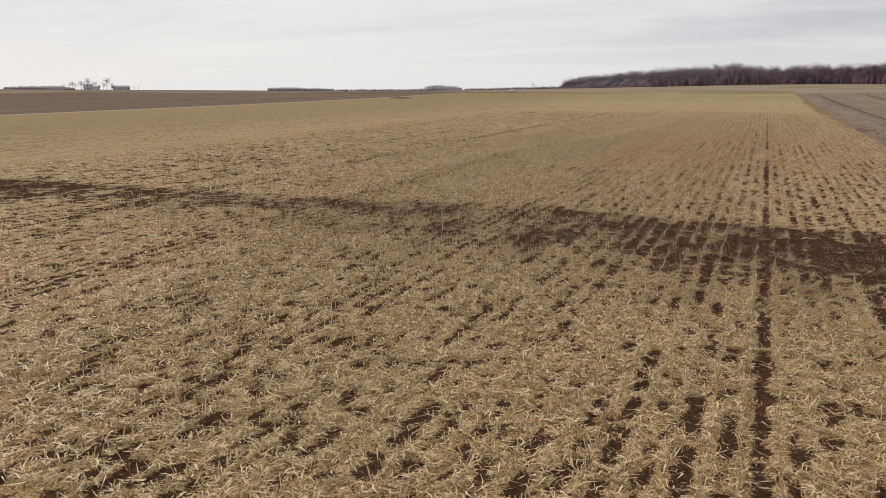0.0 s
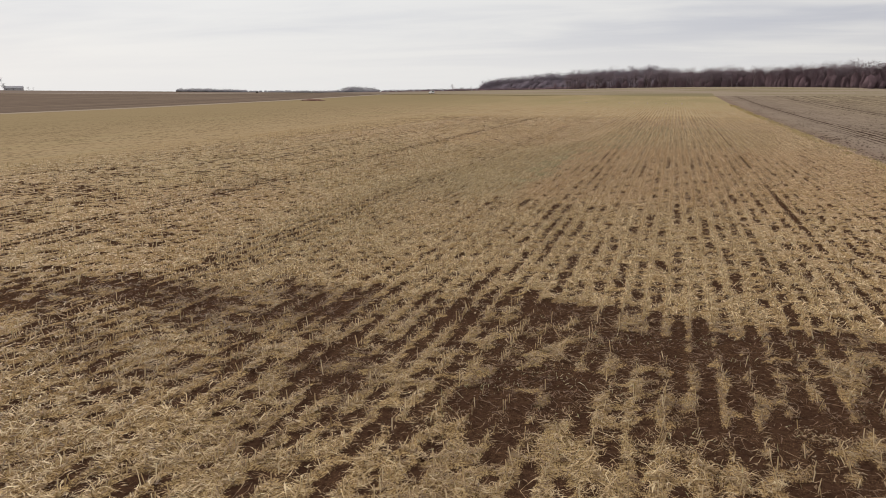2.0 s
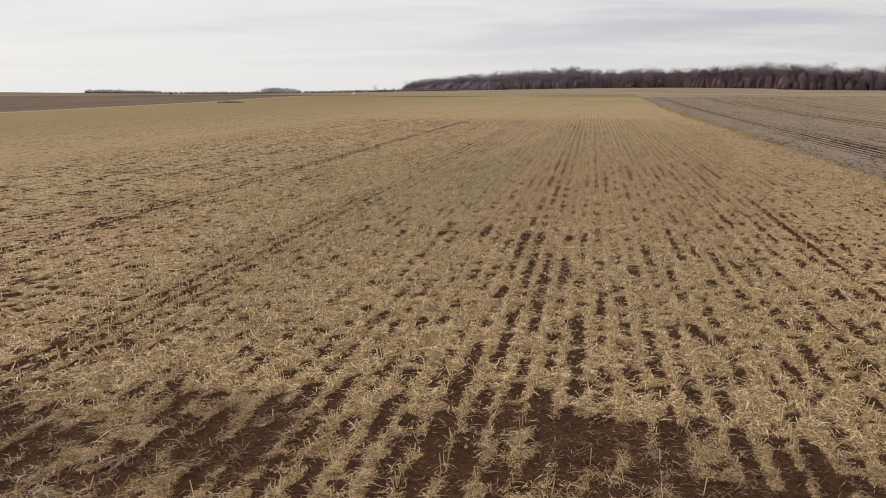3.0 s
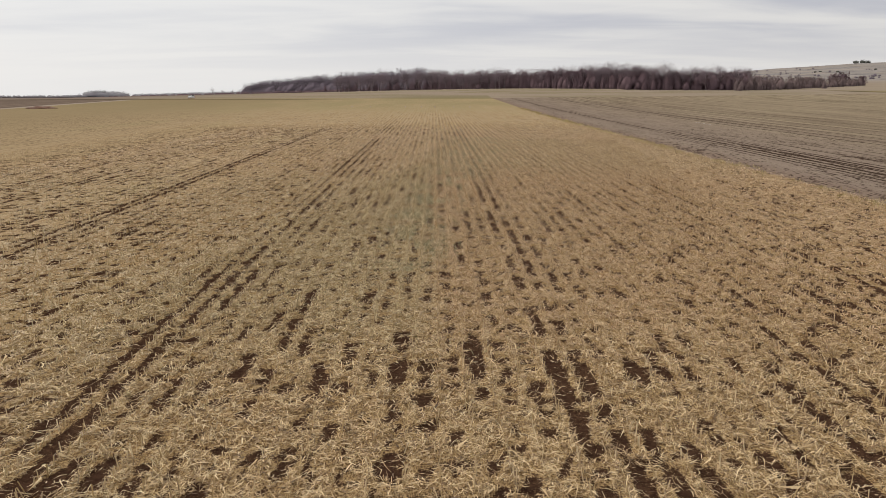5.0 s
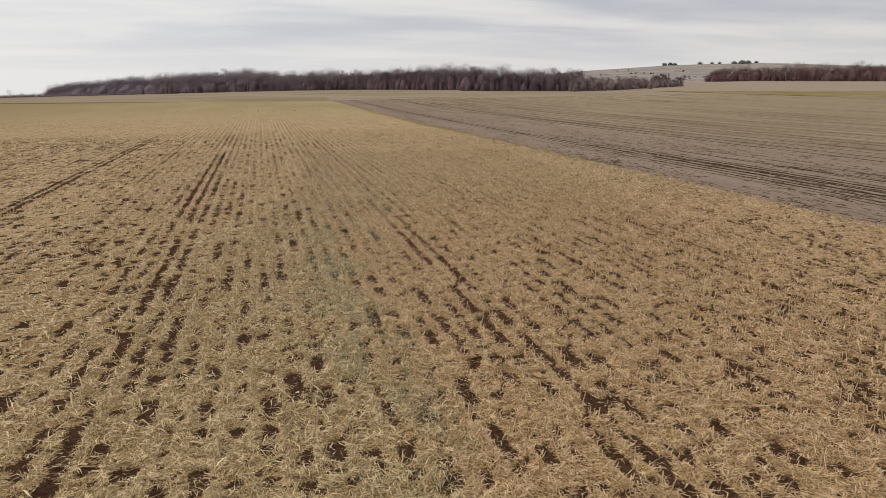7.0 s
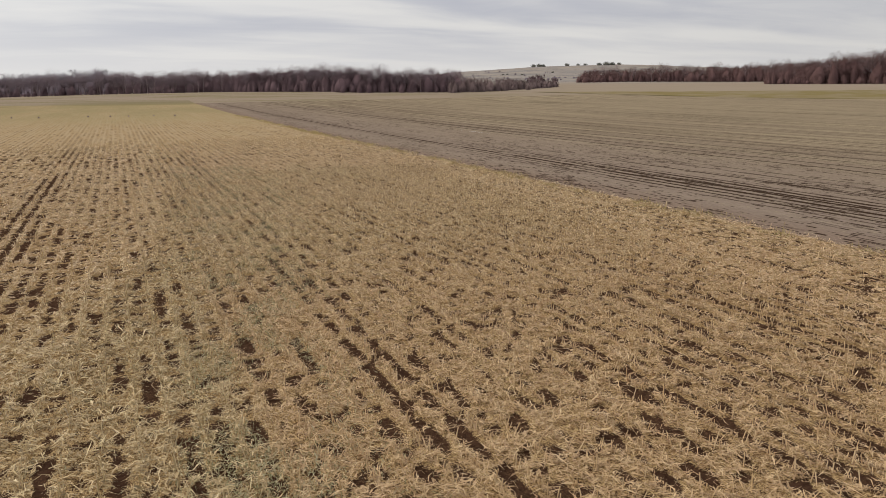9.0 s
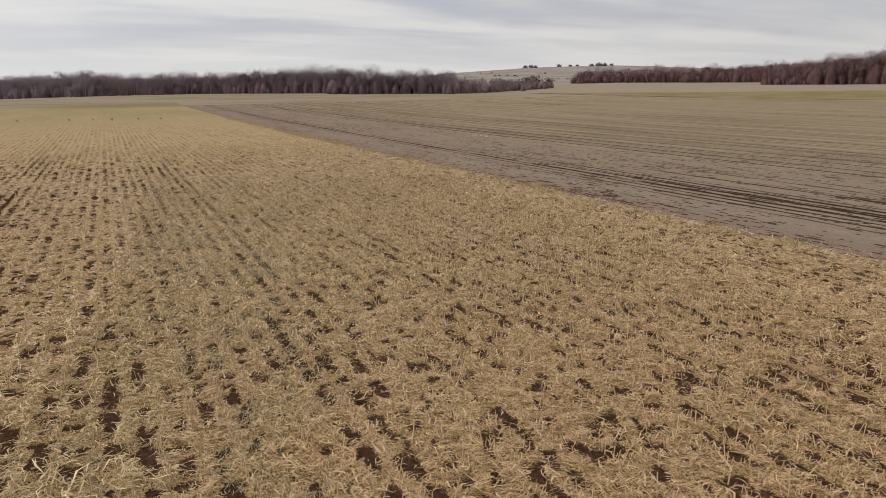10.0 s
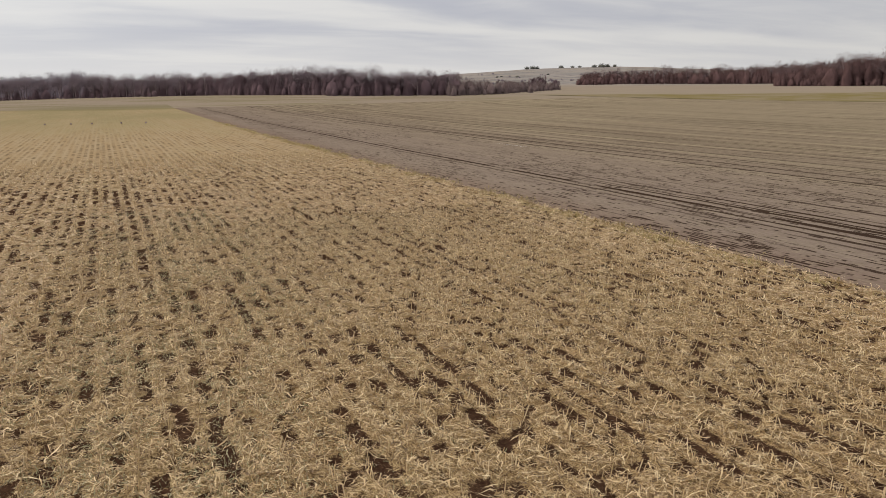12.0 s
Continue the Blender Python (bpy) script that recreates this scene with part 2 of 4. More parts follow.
def ground_material():
    m, k = material("farm_land")
    pos = k.n("ShaderNodeNewGeometry").outputs["Position"]
    xyz = k.n("ShaderNodeSeparateXYZ", {0: pos})
    X, Y = xyz.outputs[0], xyz.outputs[1]
    fine = k.n("ShaderNodeAttribute", attribute_name="fine").outputs["Fac"]
    covered = k.n("ShaderNodeAttribute", attribute_name="cover").outputs["Fac"]
    wander = k.noise(pos, 0.35, 3)

    # corn stubble: litter with dark openings between the rows
    lit_a = k.noise(k.scaled(pos, 30, 8, 1, 0.5), 1.0, 3, 0.7)
    lit_b = k.noise(k.scaled(pos, 8, 30, 1, 0.2), 1.0, 3, 0.7)
    litter = k.math("MULTIPLY", k.math("ADD", lit_a, lit_b), 0.5)
    straw = k.mix(k.ramp(litter, 0.40, 0.64), STRAW_BROWN, STRAW)
    streak = k.noise(k.scaled(pos, 1.3, 0.05), 1.0, 3)
    straw = k.mix(k.math("MULTIPLY", k.n("ShaderNodeAttribute", attribute_name="sparse").outputs["Fac"], 0.75), straw, STRAW_FAR)
    straw = k.mix(k.ramp(streak, 0.35, 0.65, 0.0, 0.35), straw, STRAW_BROWN)
    straw = k.mix(k.ramp(k.noise(k.scaled(pos, 0.10, 0.02), 1.0, 3), 0.48, 0.72, 0.0, 0.22), straw, STRAW_GREEN)
    straw = k.mix(k.math("MULTIPLY", k.ramp(Y, 235, 380, 0.0, 0.85), k.ramp(k.noise(k.scaled(pos, 0.05, 0.012), 1.0, 4, 0.6), 0.30, 0.62, 0.45, 1.0)), straw, END_OLIVE)
    # far-left straw is olive, and darkened further to stand for lens falloff
    straw = k.mix(k.ramp(X, -130, -45, 0.70, 0.0), straw, LEFT_OLIVE)
    def lanes(width, at, run, seed):
        """Broken dark runs in the lanes between rows: noise along y, its own in every lane, and the distance from the lane's middle."""
        u = k.math("DIVIDE", k.math("SUBTRACT", X, at), width)
        lane = k.math("FLOOR", u)
        aside = k.math("ABSOLUTE", k.math("SUBTRACT", k.math("SUBTRACT", u, lane), 0.5))
        place = k.n("ShaderNodeCombineXYZ", {0: k.math("MULTIPLY", lane, 3.71), 1: k.math("MULTIPLY", Y, run), 2: seed}).outputs[0]
        return k.noise(place, 1.0, 3, 0.6), aside

    run_far, side_far = lanes(ROW, ROW_AT, 0.9, 2.0)
    patchy = k.noise(k.scaled(pos, 0.16, 0.10), 1.0, 3)
    close = k.math("MULTIPLY", k.ramp(X, -170, -80), k.ramp(Y, 230, 340, 1.0, 0.0))
    hole = k.math("MULTIPLY", k.ramp(k.math("ADD", k.math("ADD", run_far, k.math("MULTIPLY", close, 0.035)), k.math("MULTIPLY", patchy, 0.25)), 0.60, 0.82), k.ramp(side_far, 0.10, 0.46, 1.0, 0.0))
    grove = k.math("MULTIPLY", k.ramp(k.noise(k.scaled(pos, 1.32, 0.04), 1.0, 3), 0.54, 0.66), k.ramp(wander, 0.35, 0.6))
    open_far = k.math("ADD", 0.03, k.math("MULTIPLY", k.ramp(close, 0.0, 1.0, 0.18, 0.70), k.math("MAXIMUM", hole, k.math("MULTIPLY", grove, 0.3))))
    open_near = k.ramp(k.math("ADD", k.math("SUBTRACT", 1.0, covered), k.math("MULTIPLY", k.math("SUBTRACT", 0.5, litter), 1.8)), 0.30, 0.62)
    opened = k.mix(fine, open_far, open_near)
    soil = k.mix(k.ramp(k.noise(pos, 7.0, 4), 0.3, 0.7), SOIL_WET, SOIL)
    film = k.math("MULTIPLY", k.ramp(litter, 0.50, 0.60), k.ramp(k.noise(pos, 1.1, 3), 0.40, 0.62, 0.1, 0.75))
    soil = k.mix(film, soil, SOIL_FILM)
    sparse = k.n("ShaderNodeAttribute", attribute_name="sparse").outputs["Fac"]
    under = k.mix(sparse, k.mix(k.ramp(litter, 0.38, 0.56), SOIL, straw), straw)
    stubble = k.mix(opened, under, soil)

    # bare field: grey crusted soil with dark wheel furrows and thin pale residue
    lines = k.noise(k.scaled(pos, 0.9, 0.010), 1.0, 5, 0.75)
    broad = k.noise(k.scaled(pos, 0.07, 0.0015), 1.0, 2)
    bare = k.mix(k.math("MAXIMUM", k.ramp(lines, 0.40, 0.60), k.ramp(X, 25, 70, 0.75, 0.0)), BARE_A, BARE_B)
    bare = k.mix(k.ramp(k.noise(k.scaled(pos, 0.55, 0.008), 1.0, 3), 0.48, 0.66, 0.0, 0.75), bare, BARE_PALE)
    bare = k.mix(k.ramp(X, 16, 75, 0.75, 0.0), bare, BARE_MAUVE)
    bare = k.mix(k.ramp(X, 15, 19, 0.4, 0.0), bare, BARE_RED)
    bare = k.mix(k.ramp(X, 70, 160, 0.0, 0.3), bare, BARE_PALE)
    dash, beside = lanes(0.76, FIELD_R, 0.22, 5.0)
    dashes = k.math("MULTIPLY", dash, k.ramp(beside, 0.16, 0.42, 1.0, 0.72))
    short, aside = lanes(0.38, FIELD_R, 0.55, 9.0)
    by_edge = k.math("ADD", k.ramp(X, 15.0, 18.5, 0.07, 0.0), k.ramp(k.noise(k.scaled(pos, 0.12, 0.06), 1.0, 3), 0.45, 0.62, -0.03, 0.05))
    fleck = k.math("MULTIPLY", k.ramp(k.math("ADD", short, by_edge), 0.54, 0.60), k.ramp(aside, 0.16, 0.38, 1.0, 0.0))
    thread = k.math("MULTIPLY", k.ramp(k.noise(k.scaled(pos, 2.0, 0.006), 1.0, 2), 0.56, 0.63), k.ramp(broad, 0.40, 0.58, 0.25, 1.0))
    bent = k.math("MULTIPLY", k.math("SUBTRACT", k.noise(k.scaled(pos, 0.02, 0.02), 1.0, 2), 0.5), 0.7)
    Xb = k.math("ADD", X, bent)
    ruts = 0.0
    for at, wide, deep in FURROWS + tuple((at, 0.25, 1.0) for at in FAR_FURROWS):
        if at < 40:
            deep = k.ramp(Y, 135, 195, deep, deep * (0.75 if at == 24.3 else 0.62 if 22 < at < 26 else 0.35))
        rut = k.ramp(k.math("ABSOLUTE", k.math("SUBTRACT", Xb, at)), wide, wide * 1.7, 1.0, 0.0)
        ruts = k.math("MAXIMUM", ruts, k.math("MULTIPLY", rut, deep))
    ruts = k.math("MULTIPLY", ruts, k.ramp(k.noise(k.scaled(pos, 0.8, 0.10), 1.0, 4, 0.65), 0.34, 0.46, 0.3, 1.0), clamp=True)
    strip = k.math("MAXIMUM", k.math("MULTIPLY", ruts, k.ramp(X, 30, 60, 1.0, 0.6)), k.math("MAXIMUM", k.math("MULTIPLY", fleck, k.math("MULTIPLY", k.ramp(X, 36, 90, 0.9, 0.5), k.ramp(Y, 150, 240, 1.0, 0.45))), k.math("MULTIPLY", thread, k.ramp(X, 25, 50, 0.2, 0.72))))
    streaks = k.ramp(k.noise(k.scaled(pos, 3.4, 0.30), 1.0, 4, 0.7), 0.535, 0.60)
    streaks = k.math("MULTIPLY", streaks, k.ramp(k.noise(k.scaled(pos, 0.22, 0.05), 1.0, 3), 0.42, 0.60, 0.12, 0.95))
    strip = k.math("MAXIMUM", strip, k.math("MULTIPLY", streaks, k.ramp(X, 30, 80, 0.95, 0.45)))
    crust = k.noise(k.scaled(pos, 6.0, 1.2), 1.0, 4, 0.7)
    bare = k.mix(k.ramp(crust, 0.40, 0.62, 0.45, 0.0), bare, BARE_A)
    bare = k.mix(k.ramp(k.noise(k.scaled(pos, 7.0, 0.9), 1.0, 3, 0.7), 0.56, 0.68, 0.0, 0.5), bare, BARE_PALE)
    bare = k.mix(k.math("MULTIPLY", k.ramp(k.noise(pos, 5.0, 4), 0.4, 0.7), 0.18), bare, BARE_PALE)
    bare = k.mix(k.math("MULTIPLY", k.ramp(strip, 0.05, 1.0), 0.93), bare, BARE_DARK)

    # meadow and far land
    veg = k.noise(k.scaled(pos, 0.012, 0.05, 1, 0.2), 1.0, 5, 0.6)
    meadow = k.mix(k.ramp(veg, 0.42, 0.68, 0.0, 0.7), MEADOW_TAN, MEADOW_OLIVE)
    meadow = k.mix(k.ramp(k.noise(pos, 0.6, 4), 0.35, 0.75, 0.0, 0.35), meadow, MEADOW_PALE)
    across = k.noise(k.scaled(pos, 0.006, 0.10, 1, -0.15), 1.0, 3, 0.6)
    meadow = k.mix(k.ramp(across, 0.56, 0.66, 0.0, 0.45), meadow, MEADOW_OLIVE)
    meadow = k.mix(k.ramp(X, 140, 260, 0.0, 0.75), meadow, MEADOW_ROSE)
    plough = k.mix(k.ramp(k.noise(k.scaled(pos, 0.35, 0.01), 1.0, 3), 0.35, 0.65), PLOUGH_A, PLOUGH_B)
    hills = k.mix(k.ramp(k.noise(k.scaled(pos, 0.006, 0.015), 1.0, 5), 0.42, 0.6), HILL_A, HILL_B)

    hills = k.mix(k.ramp(k.noise(k.scaled(pos, 0.035, 0.02), 1.0, 4, 0.75), 0.55, 0.60, 0.0, 0.8), hills, HILL_SCRUB)
    hills = k.mix(k.ramp(k.noise(k.scaled(pos, 0.012, 0.02, 1, 0.6), 1.0, 3), 0.52, 0.60, 0.0, 0.55), hills, HILL_TAN)
    edge = k.math("MULTIPLY", k.math("SUBTRACT", wander, 0.5), 1.6)
    ragged = k.math("MULTIPLY", k.math("SUBTRACT", k.noise(pos, 0.05, 4), 0.5), 14.0)
    Xe, Ye = k.math("ADD", X, edge), k.math("ADD", Y, ragged)
    over_r = k.ramp(Xe, FIELD_R - 0.35, FIELD_R + 0.35)
    color = k.mix(over_r, stubble, bare)
    plough = k.mix(k.math("MULTIPLY", k.math("MULTIPLY", k.ramp(Xe, -520, -470, 0.4, 0.0), k.ramp(Xe, -640, -560)), 1.0), plough, MEADOW_PALE)
    color = k.mix(k.ramp(Xe, FIELD_L - 1, FIELD_L + 1, 1.0, 0.0), color, plough)
    verge = k.math("MULTIPLY", k.ramp(Xe, FIELD_L - 6, FIELD_L - 4), k.ramp(Xe, FIELD_L - 1, FIELD_L + 1, 1.0, 0.0))
    color = k.mix(k.math("MULTIPLY", verge, 0.8), color, MEADOW_PALE)
    Yr = k.math("ADD", Ye, k.math("MULTIPLY", k.math("MAXIMUM", X, 0.0), 0.05))
    slant = k.math("ADD", k.math("ADD", X, k.math("MULTIPLY", Y, 0.75)), k.math("MULTIPLY", ragged, 0.4))
    end_r = k.ramp(slant, BARE_R - 2, BARE_R + 2)
    end = k.math("MAXIMUM", k.ramp(Yr, FIELD_END - 2, FIELD_END + 2), end_r)
    green = k.math("MULTIPLY", end_r, k.ramp(k.math("ADD", k.math("MULTIPLY", X, 0.42), Ye), 578, 590, 1.0, 0.0))
    rim = k.math("MULTIPLY", k.ramp(slant, BARE_R - 2, BARE_R), k.ramp(slant, BARE_R + 5, BARE_R + 9, 1.0, 0.0))
    rim = k.math("MULTIPLY", rim, k.ramp(k.noise(k.scaled(pos, 0.02, 0.02), 1.0, 3), 0.42, 0.58, 0.1, 0.8))
    meadow = k.mix(k.math("MULTIPLY", green, k.ramp(k.noise(k.scaled(pos, 0.05, 0.05), 1.0, 4, 0.65), 0.35, 0.65, 0.5, 1.0)), meadow, STRIP_GREEN)
    meadow = k.mix(rim, meadow, MEADOW_DARK)
    left_end = k.math("MULTIPLY", k.ramp(X, FIELD_L - 1, FIELD_L + 1, 1.0, 0.0), k.ramp(Ye, 452, 458, 1.0, 0.0))
    color = k.mix(k.math("MULTIPLY", end, k.math("SUBTRACT", 1.0, left_end)), color, meadow)
    # beyond the left field: a pale farm track, a dark ditch, then mauve fallow
    beyond = k.math("MULTIPLY", k.ramp(X, -260, -120, 1.0, 0.0), k.ramp(Ye, 458, 462))
    fallow = k.mix(k.ramp(k.noise(k.scaled(pos, 0.003, 0.03), 1.0, 4, 0.6), 0.38, 0.62), FALLOW, PLOUGH_B)
    fallow = k.mix(k.ramp(Y, 850, 1000, 0.0, 0.8), fallow, PLOUGH_A)
    color = k.mix(beyond, color, fallow)
    lane_y = k.math("MULTIPLY", k.ramp(Ye, 454, 457), k.ramp(Ye, 464, 468, 1.0, 0.0))
    color = k.mix(k.math("MULTIPLY", lane_y, k.ramp(X, -300, -230, 0.7, 0.0)), color, MEADOW_PALE)
    ditch = k.math("MULTIPLY", k.math("MULTIPLY", k.ramp(Ye, 444, 450), k.ramp(Ye, 456, 462, 1.0, 0.0)), k.math("MULTIPLY", k.ramp(X, -300, -230), k.ramp(X, -90, -50, 1.0, 0.0)))
    color = k.mix(k.math("MULTIPLY", ditch, 0.75), color, MEADOW_DARK)
    # the rank green verge at the field's end
    rank = k.math("MULTIPLY", k.math("MULTIPLY", k.ramp(Yr, FIELD_END - 22, FIELD_END - 8), k.ramp(Yr, FIELD_END + 18, FIELD_END + 45, 1.0, 0.0)), k.ramp(X, -70, -20))
    color = k.mix(k.math("MULTIPLY", k.math("MULTIPLY", rank, k.math("SUBTRACT", 1.0, over_r)), 0.6), color, MEADOW_OLIVE)
    high = k.n("ShaderNodeSeparateXYZ", {0: pos}).outputs[2]
    color = k.mix(k.ramp(high, 9.5, 14), color, hills)
    relief = k.math("ADD", litter, k.math("MULTIPLY", dashes, 0.5))
    finish(k, color, 1.0, relief, 0.5, 0.06, 0.0)
    return m


LEFT_OLIVE = (0.258, 0.195, 0.108)
END_OLIVE, BARE_RED = (0.292, 0.236, 0.122), (0.20, 0.118, 0.088)
BARE_MAUVE = (0.252, 0.190, 0.160)
BARE_A, BARE_B, BARE_PALE, BARE_DARK = (0.178, 0.133, 0.093), (0.302, 0.230, 0.155), (0.385, 0.312, 0.194), (0.034, 0.0185, 0.0115)
MEADOW_TAN, MEADOW_OLIVE, MEADOW_PALE = (0.285, 0.222, 0.160), (0.192, 0.160, 0.076), (0.38, 0.308, 0.232)
STRIP_GREEN = (0.215, 0.168, 0.070)
FALLOW, MEADOW_DARK = (0.225, 0.178, 0.150), (0.085, 0.066, 0.040)
MEADOW_ROSE = (0.315, 0.25, 0.185)
PLOUGH_A, PLOUGH_B = (0.145, 0.106, 0.080), (0.195, 0.145, 0.108)
# hill base colours are greyed and lifted to include aerial haze
HILL_A, HILL_B, HILL_SCRUB = (0.325, 0.282, 0.245), (0.255, 0.23, 0.208), (0.15, 0.128, 0.12)
HILL_TAN = (0.365, 0.300, 0.230)


STRAW_RUST = (0.54, 0.335, 0.175)


def straw_material(name, tones, rough=0.52, zoned=False, massed=False):
    """Dry plant matter: each blade has a tone of its own."""
    m, k = material(name)
    pick = k.n("ShaderNodeNewGeometry").outputs["Random Per Island"]
    ramp = k.n("ShaderNodeValToRGB", {0: pick})
    ramp.color_ramp.elements[0].color, ramp.color_ramp.elements[-1].color = (*tones[0], 1), (*tones[-1], 1)
    for i, tone in enumerate(tones[1:-1], 1):
        ramp.color_ramp.elements.new(i / (len(tones) - 1)).color = (*tone, 1)
    pos = k.n("ShaderNodeNewGeometry").outputs["Position"]
    region = k.noise(k.scaled(pos, 0.09, 0.03), 1.0, 3)
    color = k.mix(k.ramp(region, 0.50, 0.75, 0.0, 0.0 if massed else 0.22), ramp.outputs[0], STRAW_GREEN)
    if zoned:
        damp = k.n("ShaderNodeAttribute", attribute_name="damp").outputs["Fac"]
        color = k.mix(k.math("MULTIPLY", damp, 1.1, clamp=True), color, (0.140, 0.072, 0.031))
        xyz = k.n("ShaderNodeSeparateXYZ", {0: pos})
        X, Y = k.math("ADD", xyz.outputs[0], k.math("MULTIPLY", region, 2.0)), xyz.outputs[1]
        # between Y 64 and 130: green tint on the left, rust on the right
        stretch = k.math("MULTIPLY", k.ramp(Y, 64, 76), k.ramp(Y, 110, 130, 1.0, 0.0))
        color = k.mix(k.math("MULTIPLY", stretch, k.ramp(X, -17.5, -15.5, 0.0, 0.42)), color, STRAW_RUST)
        color = k.mix(k.math("MULTIPLY", stretch, k.ramp(X, -17.5, -15.5, 0.28, 0.0)), color, STRAW_GREEN)
    color = k.mix(k.ramp(k.noise(pos, 60.0, 2), 0.5, 0.8, 0.0, 0.4), color, STRAW_BROWN)
    finish(k, color, rough, spec=0.0 if massed else 0.34, massed=0.14 if massed else 0.0)
    return m


MAT_GROUND = ground_material()
MAT_LITTER = straw_material("corn_litter", [(0.100, 0.055, 0.024), (0.200, 0.117, 0.052), (0.340, 0.216, 0.099), (0.480, 0.326, 0.156), (0.620, 0.439, 0.226), (0.760, 0.575, 0.322)], zoned=True)
# same litter, tones narrowed and lifted to even its contrast at a distance
MAT_FAR_LITTER = straw_material("far_litter", [(0.353, 0.228, 0.121), (0.477, 0.325, 0.176), (0.590, 0.420, 0.239), (0.684, 0.505, 0.301), (0.777, 0.593, 0.371)], zoned=True)
MAT_STRAND = straw_material("corn_straw", [(0.220, 0.132, 0.059), (0.440, 0.291, 0.138), (0.640, 0.451, 0.226), (0.780, 0.583, 0.316), (0.900, 0.717, 0.432)], zoned=True)
MAT_STALK = straw_material("corn_stalk", [(0.482, 0.342, 0.185), STRAW, (0.714, 0.542, 0.331), STRAW_PALE], zoned=True)
MAT_WEED = straw_material("green_weed", [(0.25, 0.235, 0.11), (0.385, 0.35, 0.185), (0.51, 0.465, 0.29)])
MAT_GRASS = straw_material("golden_grass", [(0.30, 0.22, 0.075), (0.42, 0.32, 0.12), (0.56, 0.44, 0.20)])
MAT_BARK = plain("grey_bark", (0.21, 0.155, 0.155), 0.9, 0.3, 1.5)
MAT_TWIG = straw_material("bare_twigs", [(0.31, 0.226, 0.243), (0.35, 0.260, 0.277), (0.39, 0.297, 0.312)], 0.9, massed=True)


# ---------------------------------------------------------------- building helpers
def empty(name, x, y, z, turn=0.0, **tags):
    ob = new(name)
    ob.matrix_basis = pose(x, y, z, 0, 0, turn)
    return tagged(ob, **tags)


def part(name, bm, mat, parent=None, label=""):
    mesh = bpy.data.meshes.new(name)
    bm.to_mesh(mesh)
    bm.free()
    mesh.materials.append(mat)
    ob = new(name, mesh)
    if parent is not None:
        ob.parent = parent
    return tagged(ob, label=label)


def raw_mesh(name, verts, faces, mat, parent=None, corners=4):
    """A mesh from arrays: verts n x 3, faces m x corners."""
    mesh = bpy.data.meshes.new(name)
    verts, faces = np.ascontiguousarray(verts, np.float32), np.ascontiguousarray(faces, np.int32)
    mesh.vertices.add(len(verts))
    mesh.vertices.foreach_set("co", verts.ravel())
    mesh.loops.add(faces.size)
    mesh.loops.foreach_set("vertex_index", faces.ravel())
    mesh.polygons.add(len(faces))
    mesh.polygons.foreach_set("loop_start", np.arange(0, faces.size, corners, dtype=np.int32))
    mesh.update(calc_edges=True)
    mesh.materials.append(mat)
    ob = new(name, mesh)
    if parent is not None:
        ob.parent = parent
    return ob


def box(bm, x0, y0, z0, x1, y1, z1, bevel=0.0):
    made = bmesh.ops.create_cube(bm, size=1.0)["verts"]
    bmesh.ops.scale(bm, vec=(x1 - x0, y1 - y0, z1 - z0), verts=made)
    bmesh.ops.translate(bm, vec=((x0 + x1) / 2, (y0 + y1) / 2, (z0 + z1) / 2), verts=made)
    if bevel:
        edges = list({e for v in made for e in v.link_edges})
        bmesh.ops.bevel(bm, geom=edges, offset=bevel, segments=2, affect="EDGES")
    return bm


